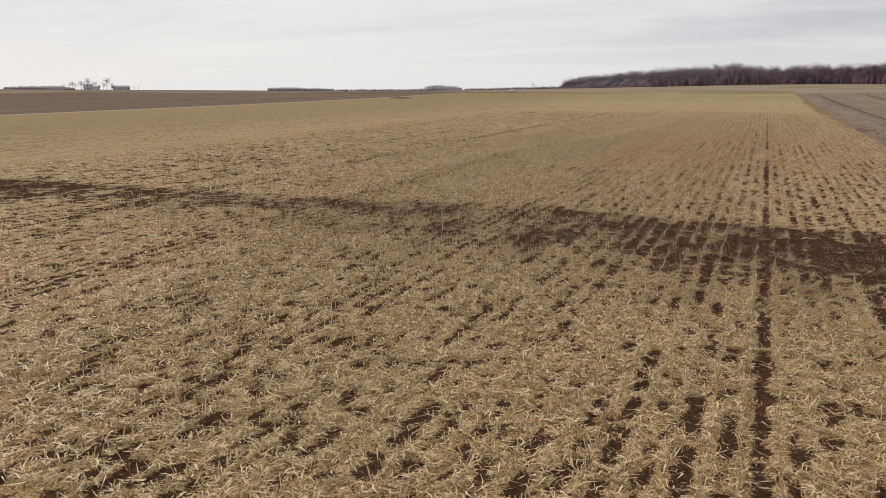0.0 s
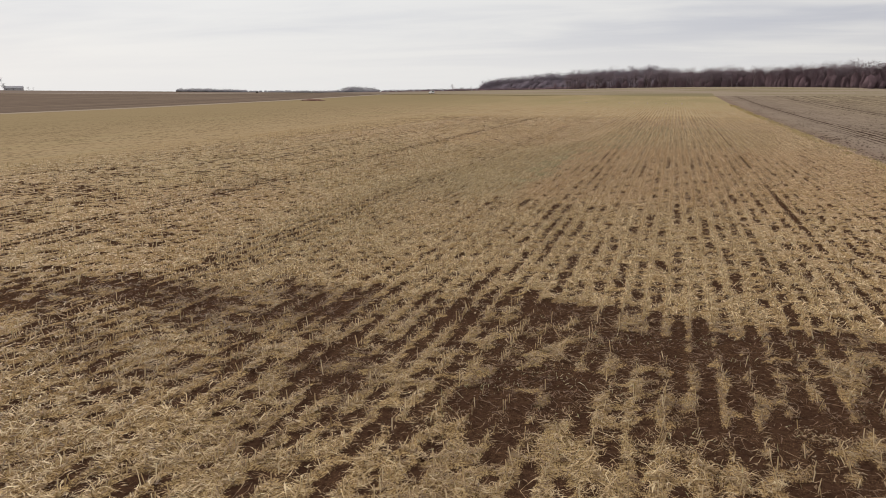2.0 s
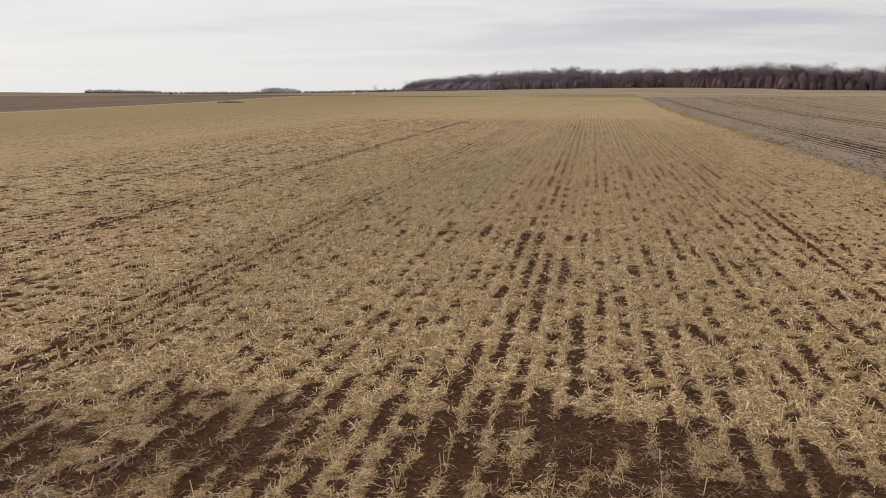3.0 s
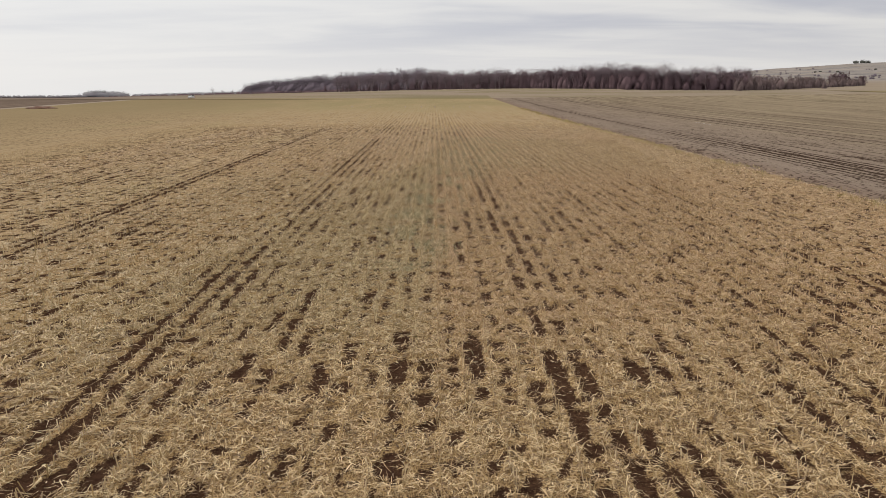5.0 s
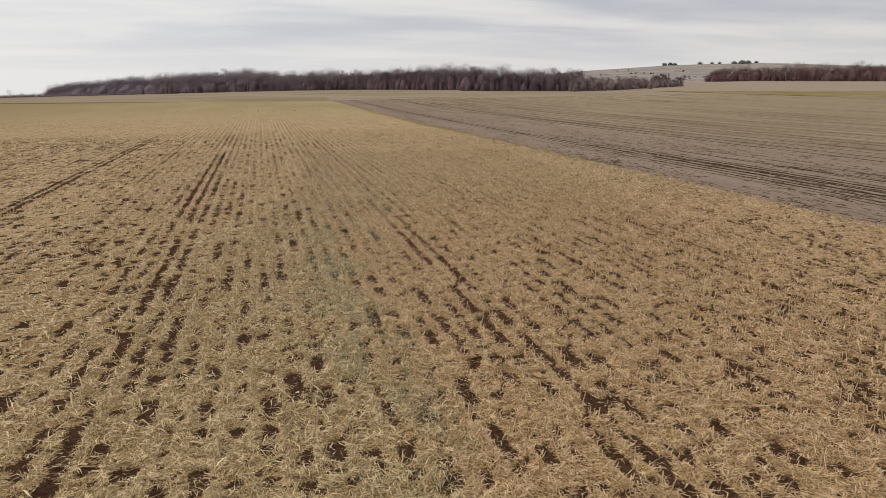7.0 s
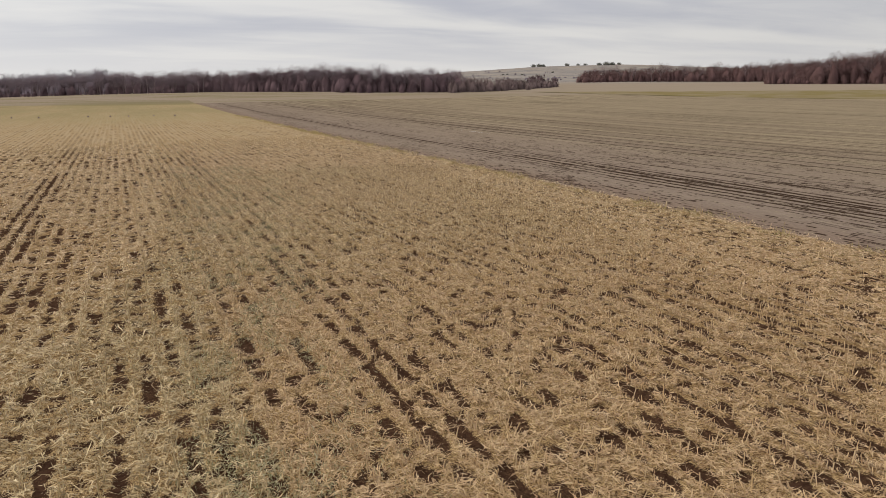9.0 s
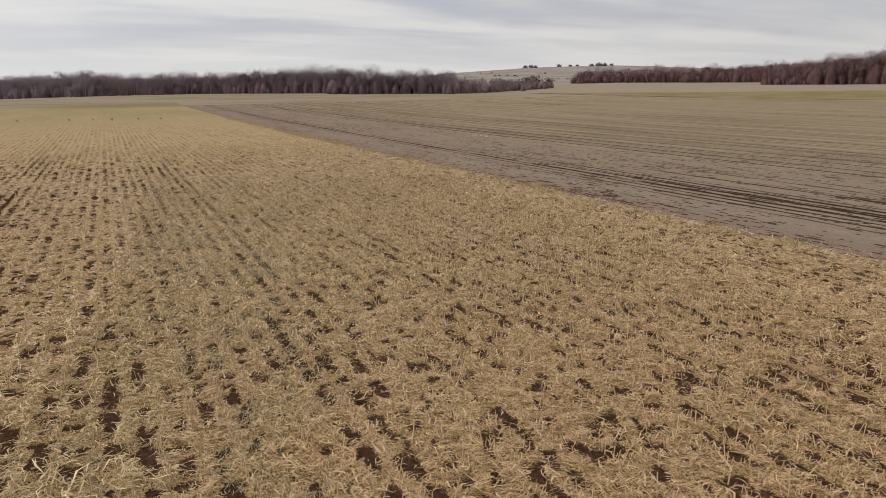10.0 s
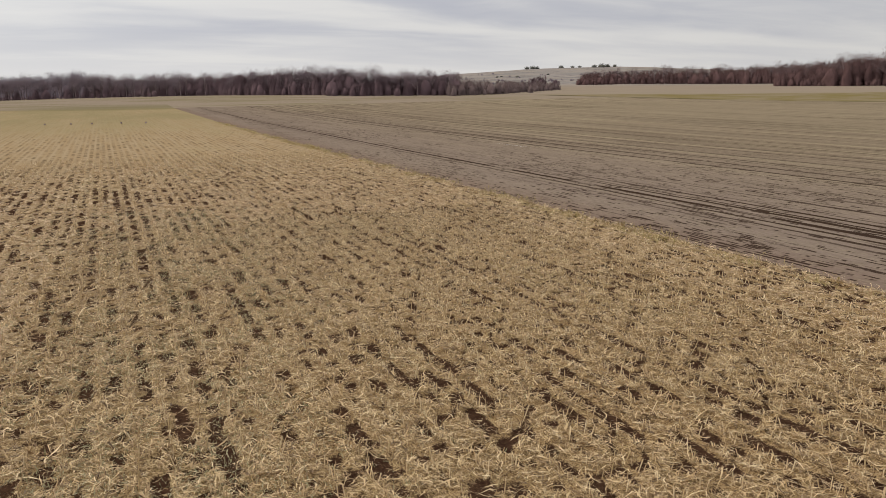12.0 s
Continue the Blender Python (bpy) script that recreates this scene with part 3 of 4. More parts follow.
# ---------------------------------------------------------------- the land
def build_ground():
    x0, y0, y1 = NEAR
    x1 = FIELD_R + 0.9
    gx = np.concatenate([np.arange(x0, -31.0, 0.38), np.arange(-31.0, x1 - 0.1, 0.19), [x1]])
    gy = np.concatenate([np.arange(y0, 160.0, 0.38), np.arange(160.0, y1 - 0.2, 0.6), [y1]])
    X, Y = np.meshgrid(gx, gy)
    lane = (X - ROW_AT) / ROW
    c = cover(X, Y)
    fade = np.minimum(np.minimum(smooth(X, x0, x0 + 16), 1 - smooth(X, x1 - 1.2, x1)), np.minimum(smooth(Y, y0, y0 + 2), 1 - smooth(Y, y1 - 40, y1)))
    inner = np.minimum(np.minimum(X - x0, x1 - X), np.minimum(Y - y0, y1 - Y)) > 0.01
    Z = terrain(X, Y) + inner * (0.035 * np.cos(2 * np.pi * lane) * 0.8 + 0.03 * (c - 1) + 0.03 * (vnoise(X / 0.5, Y / 0.5, 21) - 0.5))
    near_v = np.stack([X, Y, Z], -1).reshape(-1, 3)
    ids = np.arange(X.size).reshape(X.shape)
    near_f = np.stack([ids[:-1, :-1], ids[:-1, 1:], ids[1:, 1:], ids[1:, :-1]], -1).reshape(-1, 4)

    # the wheel-worn margin of the bare field: low ridges along the rows
    bx, by = np.arange(x1, 42.01, 0.25), np.arange(60.0, 261.3, 1.15)
    by[-1] = 261.0
    bx[-1] = 42.0
    BX, BY = np.meshgrid(bx, by)
    rim = (np.minimum(np.minimum(BX - x1, 42.0 - BX), np.minimum(BY - 60, 261 - BY)) > 0.01)
    BZ = terrain(BX, BY) + rim * (0.012 * np.cos(2 * np.pi * BX / 0.57) + 0.03 * (vnoise(BX / 0.5, BY / 3.0, 31) - 0.5))
    worn = bare_dark(BX, BY)
    # furrows are raised, not sunk, so the camera's grazing view shows them
    BZ = BZ + rim * 0.035 * worn
    bare_fade = np.minimum(1 - smooth(BX, 34, 42), np.minimum(smooth(BY, 60, 75), 1 - smooth(BY, 215, 261)))
    bare_v = np.stack([BX, BY, BZ], -1).reshape(-1, 3)
    idb = np.arange(BX.size).reshape(BX.shape) + len(near_v)
    bare_f = np.stack([idb[:-1, :-1], idb[:-1, 1:], idb[1:, 1:], idb[1:, :-1]], -1).reshape(-1, 4)

    # everything else, out to the horizon
    def lines(lo, hi, near, keep):
        out, step, v = set(keep), 6.0, 0.0
        for sign, stop, start in ((1, hi, near[1]), (-1, lo, near[0])):
            v, step = start, 6.0
            while sign * (stop - v) > 0:
                v += sign * step
                step *= 1.055
                out.add(round(v, 3))
        out |= {round(v, 3) for v in np.linspace(near[0], near[1], 16)}
        return np.array(sorted(out))

    ox = lines(-4300, 4300, (x0, 42.0), (x0, x1, 42.0))
    oy = lines(-2500, 4400, (y0, 261.0), (y0, y1, 60.0, 261.0))
    OX, OY = np.meshgrid(ox, oy)
    far_v = np.stack([OX, OY, terrain(OX, OY)], -1).reshape(-1, 3)
    ido = np.arange(OX.size).reshape(OX.shape) + len(near_v) + len(bare_v)
    cx, cy = np.meshgrid((ox[:-1] + ox[1:]) / 2, (oy[:-1] + oy[1:]) / 2)
    hole = ((cx > x0) & (cx < x1) & (cy > y0) & (cy < y1)) | ((cx > x1) & (cx < 42) & (cy > 60) & (cy < 261))
    far_f = np.stack([ido[:-1, :-1], ido[:-1, 1:], ido[1:, 1:], ido[1:, :-1]], -1)[~hole]
    ob = raw_mesh("ground", np.concatenate([near_v, bare_v, far_v]), np.concatenate([near_f, bare_f, far_f]), MAT_GROUND)
    extra, extra_b = np.zeros(len(far_v)), np.zeros(len(bare_v))
    off = np.abs(X - np.interp(Y, MID_Y, MID_X))
    lean = np.maximum(np.maximum(smooth(off, 8, 34) * 0.85, smooth(Y, 112, 172) * 0.9), 1 - fade)
    for name, values in (("cover", np.concatenate([c.ravel(), 1 - worn.ravel(), extra + 1])), ("fine", np.concatenate([fade.ravel(), bare_fade.ravel(), extra])),
                         ("sparse", np.concatenate([lean.ravel(), extra_b + 1, extra + 1]))):
        ob.data.attributes.new(name, "FLOAT", "POINT").data.foreach_set("value", values.astype(np.float32))
    ob.data.polygons.foreach_set("use_smooth", np.ones(len(ob.data.polygons), bool))
    return tagged(ob, "harvested farmland with stubble, bare soil and dry meadow", "ground", kind="structure")


build_ground()

# ---------------------------------------------------------------- straw and stubble
rng = np.random.default_rng(5)


def scatter(count, lo, hi):
    """Random places in a band of the field, between two distances from its middle line."""
    y = rng.uniform(NEAR[1] + 2, NEAR[2] - 3, count)
    mid = np.interp(y, MID_Y, MID_X)
    x = mid + rng.choice([-1, 1], count) * rng.uniform(lo, hi, count)
    keep = (x < FIELD_R + 0.25 * rng.normal(size=count)) & (x > NEAR[0] + 1)
    return x[keep], y[keep]


def strewn(x, y, length, lean):
    """Middle and half-length vector of pieces that lie at random on the soil, and their level direction across."""
    n = len(x)
    turn, tilt = rng.uniform(0, 2 * np.pi, n), rng.normal(0, lean, n)
    ahead = np.stack([np.cos(turn) * np.cos(tilt), np.sin(turn) * np.cos(tilt), np.sin(tilt)], -1) * (length / 2)[:, None]
    return ahead, np.stack([-np.sin(turn), np.cos(turn), np.zeros(n)], -1)


def blades(x, y, length, width, lean, lift):
    """One flat, tilted strip for each place."""
    n = len(x)
    ahead, level = strewn(x, y, length, lean)
    roll = rng.normal(0, 0.5, n)
    upward = np.cross(ahead, level)
    upward /= np.linalg.norm(upward, axis=1)[:, None]
    across = (level * np.cos(roll)[:, None] + upward * np.sin(roll)[:, None]) * (width / 2)[:, None]
    mid = np.stack([x, y, terrain(x, y) + lift + np.abs(ahead[:, 2])], -1)
    verts = np.stack([mid - ahead - across, mid - ahead * rng.uniform(0.2, 0.9, (n, 1)) + across, mid + ahead], 1)
    return verts.reshape(-1, 3)


def strands(x, y, length, width, lean, lift):
    """One long, bent straw for each place: two slim triangles that meet at the bend."""
    n = len(x)
    ahead, level = strewn(x, y, length, lean)
    bend = level * (rng.normal(0, 0.22, n) * length)[:, None] + np.stack([0 * x, 0 * x, np.abs(rng.normal(0, 0.10, n)) * length], -1)
    mid = np.stack([x, y, terrain(x, y) + lift + np.abs(ahead[:, 2])], -1)
    half = level * (width / 2)[:, None]
    verts = np.stack([mid - ahead, mid + bend - half, mid + bend + half, mid + ahead], 1)
    return verts.reshape(-1, 3)


def leaves(verts):
    return np.arange(len(verts)).reshape(-1, 3)


def tag_litter(ob, verts, label):
    damp = np.clip(1.2 * np.maximum(swale(verts[:, 0], verts[:, 1]), 0.55 * swale(verts[:, 0], verts[:, 1] + 5.0)), 0, 1) * (1.05 - 0.50 * cover(verts[:, 0], verts[:, 1]))
    ob.data.attributes.new("damp", "FLOAT", "POINT").data.foreach_set("value", damp.astype(np.float32))
    return tagged(ob, label, "crop residue", kind="stuff")


def lying(per_m2, lo, hi, lo_y, hi_y, floor, power, far_thin=1.0, side=0):
    """Places for litter: dense where the soil is covered, few in the gaps."""
    x, y = scatter(int(2 * (hi - lo) * 219 * per_m2), lo, hi)
    inside = (y >= lo_y) & (y < hi_y) & ((x - np.interp(y, MID_Y, MID_X)) * side >= 0)
    x, y = x[inside], y[inside]
    edge = smooth(x, NEAR[0], NEAR[0] + 18) * (1 - smooth(y, NEAR[2] - 50, NEAR[2]))
    thin = np.interp(y, [155, 185, 226], [1.0, far_thin, far_thin * 0.6])
    power = power - (power - 1.1) * np.clip(swale(x, y), 0, 1)
    keep = rng.random(len(x)) < (floor + (1 - floor) * cover(x, y) ** power) * thin * edge
    return x[keep], y[keep]


def heap(x, y):
    """How high the litter is piled: little mounds a hand's width to two across, higher along the rows."""
    lane = (x - ROW_AT) / ROW
    return 0.03 + 0.15 * smooth(vnoise(x / 0.23, y / 0.27, 24), 0.30, 0.80) + 0.03 * np.cos(2 * np.pi * lane)


def build_litter(name, bands, lo_y, hi_y, mat, label):
    """Broad scraps of leaf and husk."""
    out = []
    for lo, hi, per_m2, size in bands:
        x, y = lying(per_m2, lo, hi, lo_y, hi_y, 0.03, 2.4 if lo == 0 else 3.4, 0.45)
        n = len(x)
        size = np.minimum(size * np.interp(y, [155, 185, 226], [1.0, 1.35, 1.5]), 2.2)
        length = np.clip(rng.lognormal(-1.62, 0.45, n), 0.07, 0.55) * size
        width = np.clip(rng.lognormal(-3.30, 0.42, n), 0.013, 0.08) * size
        out.append(blades(x, y, length, width, 0.22 / size, 0.005 + 0.75 * heap(x, y) * rng.random(n)))
    verts = np.concatenate(out)
    return tag_litter(raw_mesh(name, verts, leaves(verts), mat, None, 3), verts, label)


def build_strands(name, bands, lo_y, hi_y, mat, label):
    """Long pale straws and leaf ribbons on top of the litter."""
    out = []
    for lo, hi, per_m2, size in bands:
        x, y = lying(per_m2, lo, hi, lo_y if lo < 15 else 85, hi_y, 0.07, 1.6, 0.4, lo >= 15)
        n = len(x)
        length = np.clip(rng.lognormal(-1.15, 0.42, n), 0.12, 0.75) * size
        width = np.clip(rng.lognormal(-3.78, 0.35, n), 0.011, 0.050) * size
        out.append(strands(x, y, length, width, 0.20, 0.02 + heap(x, y) * rng.random(n) ** 0.8))
    verts = np.concatenate(out)
    first = np.arange(0, len(verts), 4)[:, None]
    faces = np.concatenate([first + np.array([0, 1, 2]), first + np.array([1, 3, 2])])
    return tag_litter(raw_mesh(name, verts, faces, mat, None, 3), verts, label)


def build_stalks():
    """Cut stalks standing in their rows."""
    out = []
    rows = np.arange(math.ceil((NEAR[0] + 4 - ROW_AT) / ROW), math.floor((FIELD_R - 0.2 - ROW_AT) / ROW) + 1)
    for row in rows:
        at = ROW_AT + ROW * row
        y = np.arange(NEAR[1] + 2, NEAR[2] - 4, 0.19)
        y = y + rng.normal(0, 0.05, len(y))
        off = np.abs(at - np.interp(y, MID_Y, MID_X))
        keep = rng.random(len(y)) < np.where(off < 16, 0.75, np.where(off < 32, 0.28, 0.07)) * np.interp(y, [140, 180], [1.0, 0.4]) * (1 - 0.96 * np.clip(swale(np.full_like(y, at), y), 0, 1)) * (0.35 if at > FIELD_R - 2.0 else 1.0)
        y = y[keep]
        n = len(y)
        x = at + rng.normal(0, 0.035, n)
        h = np.clip(rng.normal(0.27, 0.08, n), 0.08, 0.48)
        r = rng.uniform(0.011, 0.018, n) * np.where((off[keep] < 16) | (at > -20), 1.0, 1.6)
        lean_x, lean_y = rng.normal(0, 0.22, n) * h, rng.normal(0, 0.22, n) * h
        base = terrain(x, y) - 0.02
        ring = []
        for level in (0, 1):
            for a in range(3):
                ring.append(np.stack([x + lean_x * level + r * math.cos(2.1 * a), y + lean_y * level + r * math.sin(2.1 * a), base + h * level], -1))
        out.append(np.stack(ring, 1).reshape(-1, 3))
    verts = np.concatenate(out)
    first = np.arange(0, len(verts), 6)[:, None]
    faces = np.concatenate([first + np.array([a, (a + 1) % 3, (a + 1) % 3 + 3, a + 3]) for a in range(3)])
    return tagged(raw_mesh("corn_stubble", verts, faces, MAT_STALK), "cut corn stalks standing in straight pale rows", "stubble", kind="stuff")


def build_weeds():
    x, y = scatter(160000, 0, 20)
    patchy = smooth(vnoise(x / 1.6, y / 1.6, 41), 0.70, 0.86) * smooth(vnoise(x / 9, y / 12, 42) + 0.35 * swale(x, y), 0.62, 0.85)
    patchy = np.maximum(patchy, np.clip(swale(x, y), 0, 1) * (0.35 + 0.65 * smooth(x, -16, -8)) * smooth(vnoise(x / 1.1, y / 1.1, 45), 0.48, 0.75))
    keep = rng.random(len(x)) < patchy
    x, y = x[keep], y[keep]
    ys = rng.uniform(80, 172, 75000)
    mid = np.interp(ys, [80, 95, 110, 140, 160, 172], [-18.2, -18.3, -16.8, -13.0, -10.5, -10.5])
    xs = mid + rng.normal(0, 1.1, len(ys)) * np.interp(ys, [80, 110, 130, 172], [0.8, 1.3, 2.8, 4.6])
    dense = rng.random(len(ys)) < smooth(vnoise(xs / 1.0, ys / 2.2, 44), 0.30, 0.70)
    x, y = np.concatenate([x, xs[dense]]), np.concatenate([y, ys[dense]])
    n = len(x)
    verts = blades(x, y, rng.uniform(0.08, 0.25, n), rng.uniform(0.012, 0.03, n), 0.7, 0.03)
    return tagged(raw_mesh("green_weeds", verts, leaves(verts), MAT_WEED, None, 3), "small grey-green weeds among the corn stubble", "weeds", kind="stuff")


def build_margin():
    """Dry golden grass along the edge of the stubble."""
    y = rng.uniform(30, 330, 30000)
    x = FIELD_R - 0.5 + rng.normal(0, 0.55, len(y)) + 0.5 * (vnoise(y / 5.0, y * 0, 61) - 0.5)
    keep = rng.random(len(y)) < smooth(vnoise(x / 1.0, y / 2.5, 62), 0.25, 0.7)
    x, y = x[keep], y[keep]
    n = len(x)
    verts = blades(x, y, rng.uniform(0.12, 0.42, n) * 1.3, rng.uniform(0.02, 0.05, n), 0.75, 0.02)
    return tagged(raw_mesh("dry_grass_margin", verts, leaves(verts), MAT_GRASS, None, 3), "golden dry grass along the stubble's edge", "grass", kind="stuff")


build_litter("corn_litter", ((0, 13, 215, 0.92),), 8, 165, MAT_LITTER, "dry straw-coloured corn leaves and husks strewn over soil")
build_strands("corn_straw", ((0, 10, 112, 0.9), (10, 15, 48, 1.15), (15, 26, 45, 1.1)), 8, 165, MAT_STRAND, "long pale bent corn straws lying on the litter")
build_litter("far_litter", ((0, 13, 200, 0.95),), 165, 230, MAT_FAR_LITTER, "corn straw in narrower, paler tones covering the far rows")
build_litter("far_litter", ((13, 26, 125, 1.12), (26, 54, 46, 1.25)), 0, 230, MAT_FAR_LITTER, "corn straw in narrower, paler tones between the outer rows")
build_margin()
build_stalks()
build_weeds()


# ---------------------------------------------------------------- trees
def limb(a, b, ra, rb, sides=4):
    """A tapered stick as triangles."""
    a, b = np.asarray(a, float), np.asarray(b, float)
    along = (b - a) / np.linalg.norm(b - a)
    u = np.cross(along, (0.3, 0.9, 0.1))
    u /= np.linalg.norm(u)
    w = np.cross(along, u)
    turn = np.arange(sides) * 2 * np.pi / sides
    circle = np.cos(turn)[:, None] * u + np.sin(turn)[:, None] * w
    verts = np.concatenate([a + ra * circle, b + rb * circle])
    faces = [f for i in range(sides) for f in ((i, (i + 1) % sides, sides + i), ((i + 1) % sides, sides + (i + 1) % sides, sides + i))]
    return verts, np.array(faces)


def join(pieces):
    verts, faces, at = [], [], 0
    for v, f in pieces:
        verts.append(v)
        faces.append(f + at)
        at += len(v)
    return np.concatenate(verts), np.concatenate(faces)


def bare_tree(seed, h, spread=0.32, twigs=260, stem=0.30, thick=0.022, fine=0.0042):
    """Trunk and limbs, and the twigs of the crown, as two meshes of triangles."""
    r = np.random.default_rng(seed)
    wood, tips = [], []
    top = np.array([r.normal(0, 0.03) * h, r.normal(0, 0.03) * h, h * 0.72])
    wood.append(limb((0, 0, -0.3), top, thick * h, thick * h * 0.3, 5))
    for i in range(9):
        at = r.uniform(stem, 0.92)
        a = top * at
        turn, rise = i * 2.4 + r.normal(0, 0.4), r.uniform(0.5, 1.15)
        reach = h * spread * r.uniform(0.75, 1.25) * (1.15 - 0.55 * at)
        b = a + reach * np.array([np.cos(turn) * np.cos(rise), np.sin(turn) * np.cos(rise), np.sin(rise) * 1.15])
        wood.append(limb(a, b, thick * h * 0.35, thick * h * 0.10, 3))
        tips.append((a, b))
        for _ in range(1):
            c = a + (b - a) * r.uniform(0.4, 0.8)
            d = c + reach * 0.55 * (lambda v: v / np.linalg.norm(v))(r.normal(0, 1, 3) + (0, 0, 0.9))
            wood.append(limb(c, d, thick * h * 0.14, thick * h * 0.05, 3))
            tips.append((c, d))
    tips.append((top * 0.7, top * 1.25))
    # fine twigs in rounded heads round the ends of the limbs
    heads = np.array([t[1] * 0.75 + t[0] * 0.25 for t in tips])
    size = h * spread * r.uniform(0.34, 0.60, len(heads))
    pick = r.integers(0, len(heads), twigs)
    ball = r.normal(0, 1, (twigs, 3))
    ball /= np.linalg.norm(ball, axis=1)[:, None]
    start = heads[pick] + ball * (size[pick] * r.uniform(0.30, 1.0, twigs) ** 0.6)[:, None] * (1, 1, 0.8)
    way = ball * 0.8 + r.normal(0, 0.6, (twigs, 3)) + (0, 0, 0.35)
    way /= np.linalg.norm(way, axis=1)[:, None]
    end = start + way * h * r.uniform(0.04, 0.10, (twigs, 1))
    side = np.cross(way, r.normal(0, 1, (twigs, 3)))
    side *= (h * fine / np.linalg.norm(side, axis=1))[:, None]
    twig_v = np.stack([start - side, start + side, end], 1).reshape(-1, 3)
    return join(wood), (twig_v, np.arange(3 * twigs).reshape(-1, 3))


def bush(seed, h, w, twigs=150, thick=0.011):
    """A rounded, leafless shrub: a close shell of stems with loose twigs standing out of it."""
    r = np.random.default_rng(seed)
    ball = r.normal(0, 1, (twigs, 3))
    ball[:, 2] = ball[:, 2] + 0.25
    ball /= np.linalg.norm(ball, axis=1)[:, None]
    lump = 1 + 0.16 * np.sin(ball[:, 0] * 5 + seed) * np.cos(ball[:, 1] * 4 + seed * 2) + 0.10 * np.sin(ball[:, 2] * 7 + seed)
    deep = np.where(r.random(twigs) < 0.7, r.uniform(0.80, 1.0, twigs), r.uniform(0.35, 1.0, twigs))
    start = ball * (deep * lump)[:, None] * (0.50 * w, 0.50 * w, 0.50 * h) + (0, 0, 0.38 * h)
    start[:, 2] = np.maximum(start[:, 2], -0.02 * h)
    loose = r.random(twigs) < 0.40
    way = ball * np.where(loose, 0.9, 0.1)[:, None] + r.normal(0, 0.5, (twigs, 3)) + (0, 0, 0.7)
    way /= np.linalg.norm(way, axis=1)[:, None]
    end = start + way * h * np.where(loose, r.uniform(0.08, 0.16, twigs), r.uniform(0.12, 0.22, twigs))[:, None]
    side = np.cross(way, ball + r.normal(0, 0.35, (twigs, 3)))
    side *= (h * thick * np.where(loose, 0.45, 1.0) / np.linalg.norm(side, axis=1))[:, None]
    shell = np.stack([start - side, start + side, end], 1).reshape(-1, 3), np.arange(3 * twigs).reshape(-1, 3)
    # the close inner stems, as one lumpy body
    turn, level = np.meshgrid(np.arange(9) * 2 * np.pi / 9, np.array([0.0, 0.25, 0.5, 0.72, 0.9, 1.0]))
    wide = np.interp(level, [0.0, 0.25, 0.5, 0.72, 0.9, 1.0], [0.92, 1.0, 0.90, 0.70, 0.38, 0.02])
    lump = 1 + 0.10 * np.sin(turn * 2 + seed + level * 4) + 0.07 * np.sin(turn * 3 + seed * 2 - level * 5) + r.normal(0, 0.05, turn.shape)
    core = np.stack([np.cos(turn) * wide * lump * 0.38 * w, np.sin(turn) * wide * lump * 0.38 * w, level * h * 0.76 - 0.03 * h + r.normal(0, 0.012, turn.shape) * h], -1).reshape(-1, 3)
    ring = np.array([(j * 9 + i, j * 9 + (i + 1) % 9, (j + 1) * 9 + (i + 1) % 9, (j + 1) * 9 + i) for j in range(5) for i in range(9)])
    return join([shell, (core, np.concatenate([ring[:, [0, 1, 2]], ring[:, [0, 2, 3]]]))])


TREES = [bare_tree(100 + i, 1.0, 0.32 + 0.03 * (i % 4), 820, (0.18, 0.28, 0.22, 0.33)[i % 4], 0.022, 0.0036) for i in range(8)]
FAR_TREES = [bare_tree(130 + i, 1.0, 0.34 + 0.03 * (i % 4), 300, 0.2, 0.022, 0.008) for i in range(8)]
BUSHES = [bush(200 + i, 1.0, 0.46 + 0.12 * (i % 4), 260, 0.0125) for i in range(12)]
FAR_BUSHES = [bush(230 + i, 1.0, 0.9 + 0.2 * (i % 4), 90, 0.022) for i in range(8)]
HEDGES = [bush(260 + i, 1.0, 1.3 + 0.3 * (i % 3), 90, 0.03) for i in range(8)]


def planted(kinds, spots, r):
    """Copies of the given shapes at spots (x, y, height), joined into one mesh."""
    verts, faces, at = [], [], 0
    for x, y, h in spots:
        v, f = kinds[r.integers(len(kinds))]
        turn = r.uniform(0, 2 * np.pi)
        c, s = np.cos(turn), np.sin(turn)
        wide = r.uniform(0.85, 1.25)
        p = np.stack([(v[:, 0] * c - v[:, 1] * s) * wide, (v[:, 0] * s + v[:, 1] * c) * wide, v[:, 2]], -1) * h
        verts.append(p + (x, y, ground_z(x, y)))
        faces.append(f + at)
        at += len(v)
    return np.concatenate(verts), np.concatenate(faces)


def along(line, step, depth, heights, r, jitter=2.0):
    """Spots along a polyline, spread back to its far side, with heights that change along it."""
    pts = np.array(line, float)
    seg = np.hypot(*np.diff(pts, axis=0).T)
    total = np.concatenate([[0], np.cumsum(seg)])
    spots = []
    for s in np.arange(0, total[-1], step):
        x, y = np.interp(s, total, pts[:, 0]), np.interp(s, total, pts[:, 1])
        h = np.interp(s / total[-1], np.linspace(0, 1, len(heights)), heights)
        back = r.uniform(0, depth)
        far = math.hypot(x + 19, y - 91)
        x, y = x + (x + 19) / far * back, y + (y - 91) / far * back
        spots.append((x + r.normal(0, jitter), y + r.normal(0, jitter), h * r.uniform(0.78, 1.12)))
    return spots


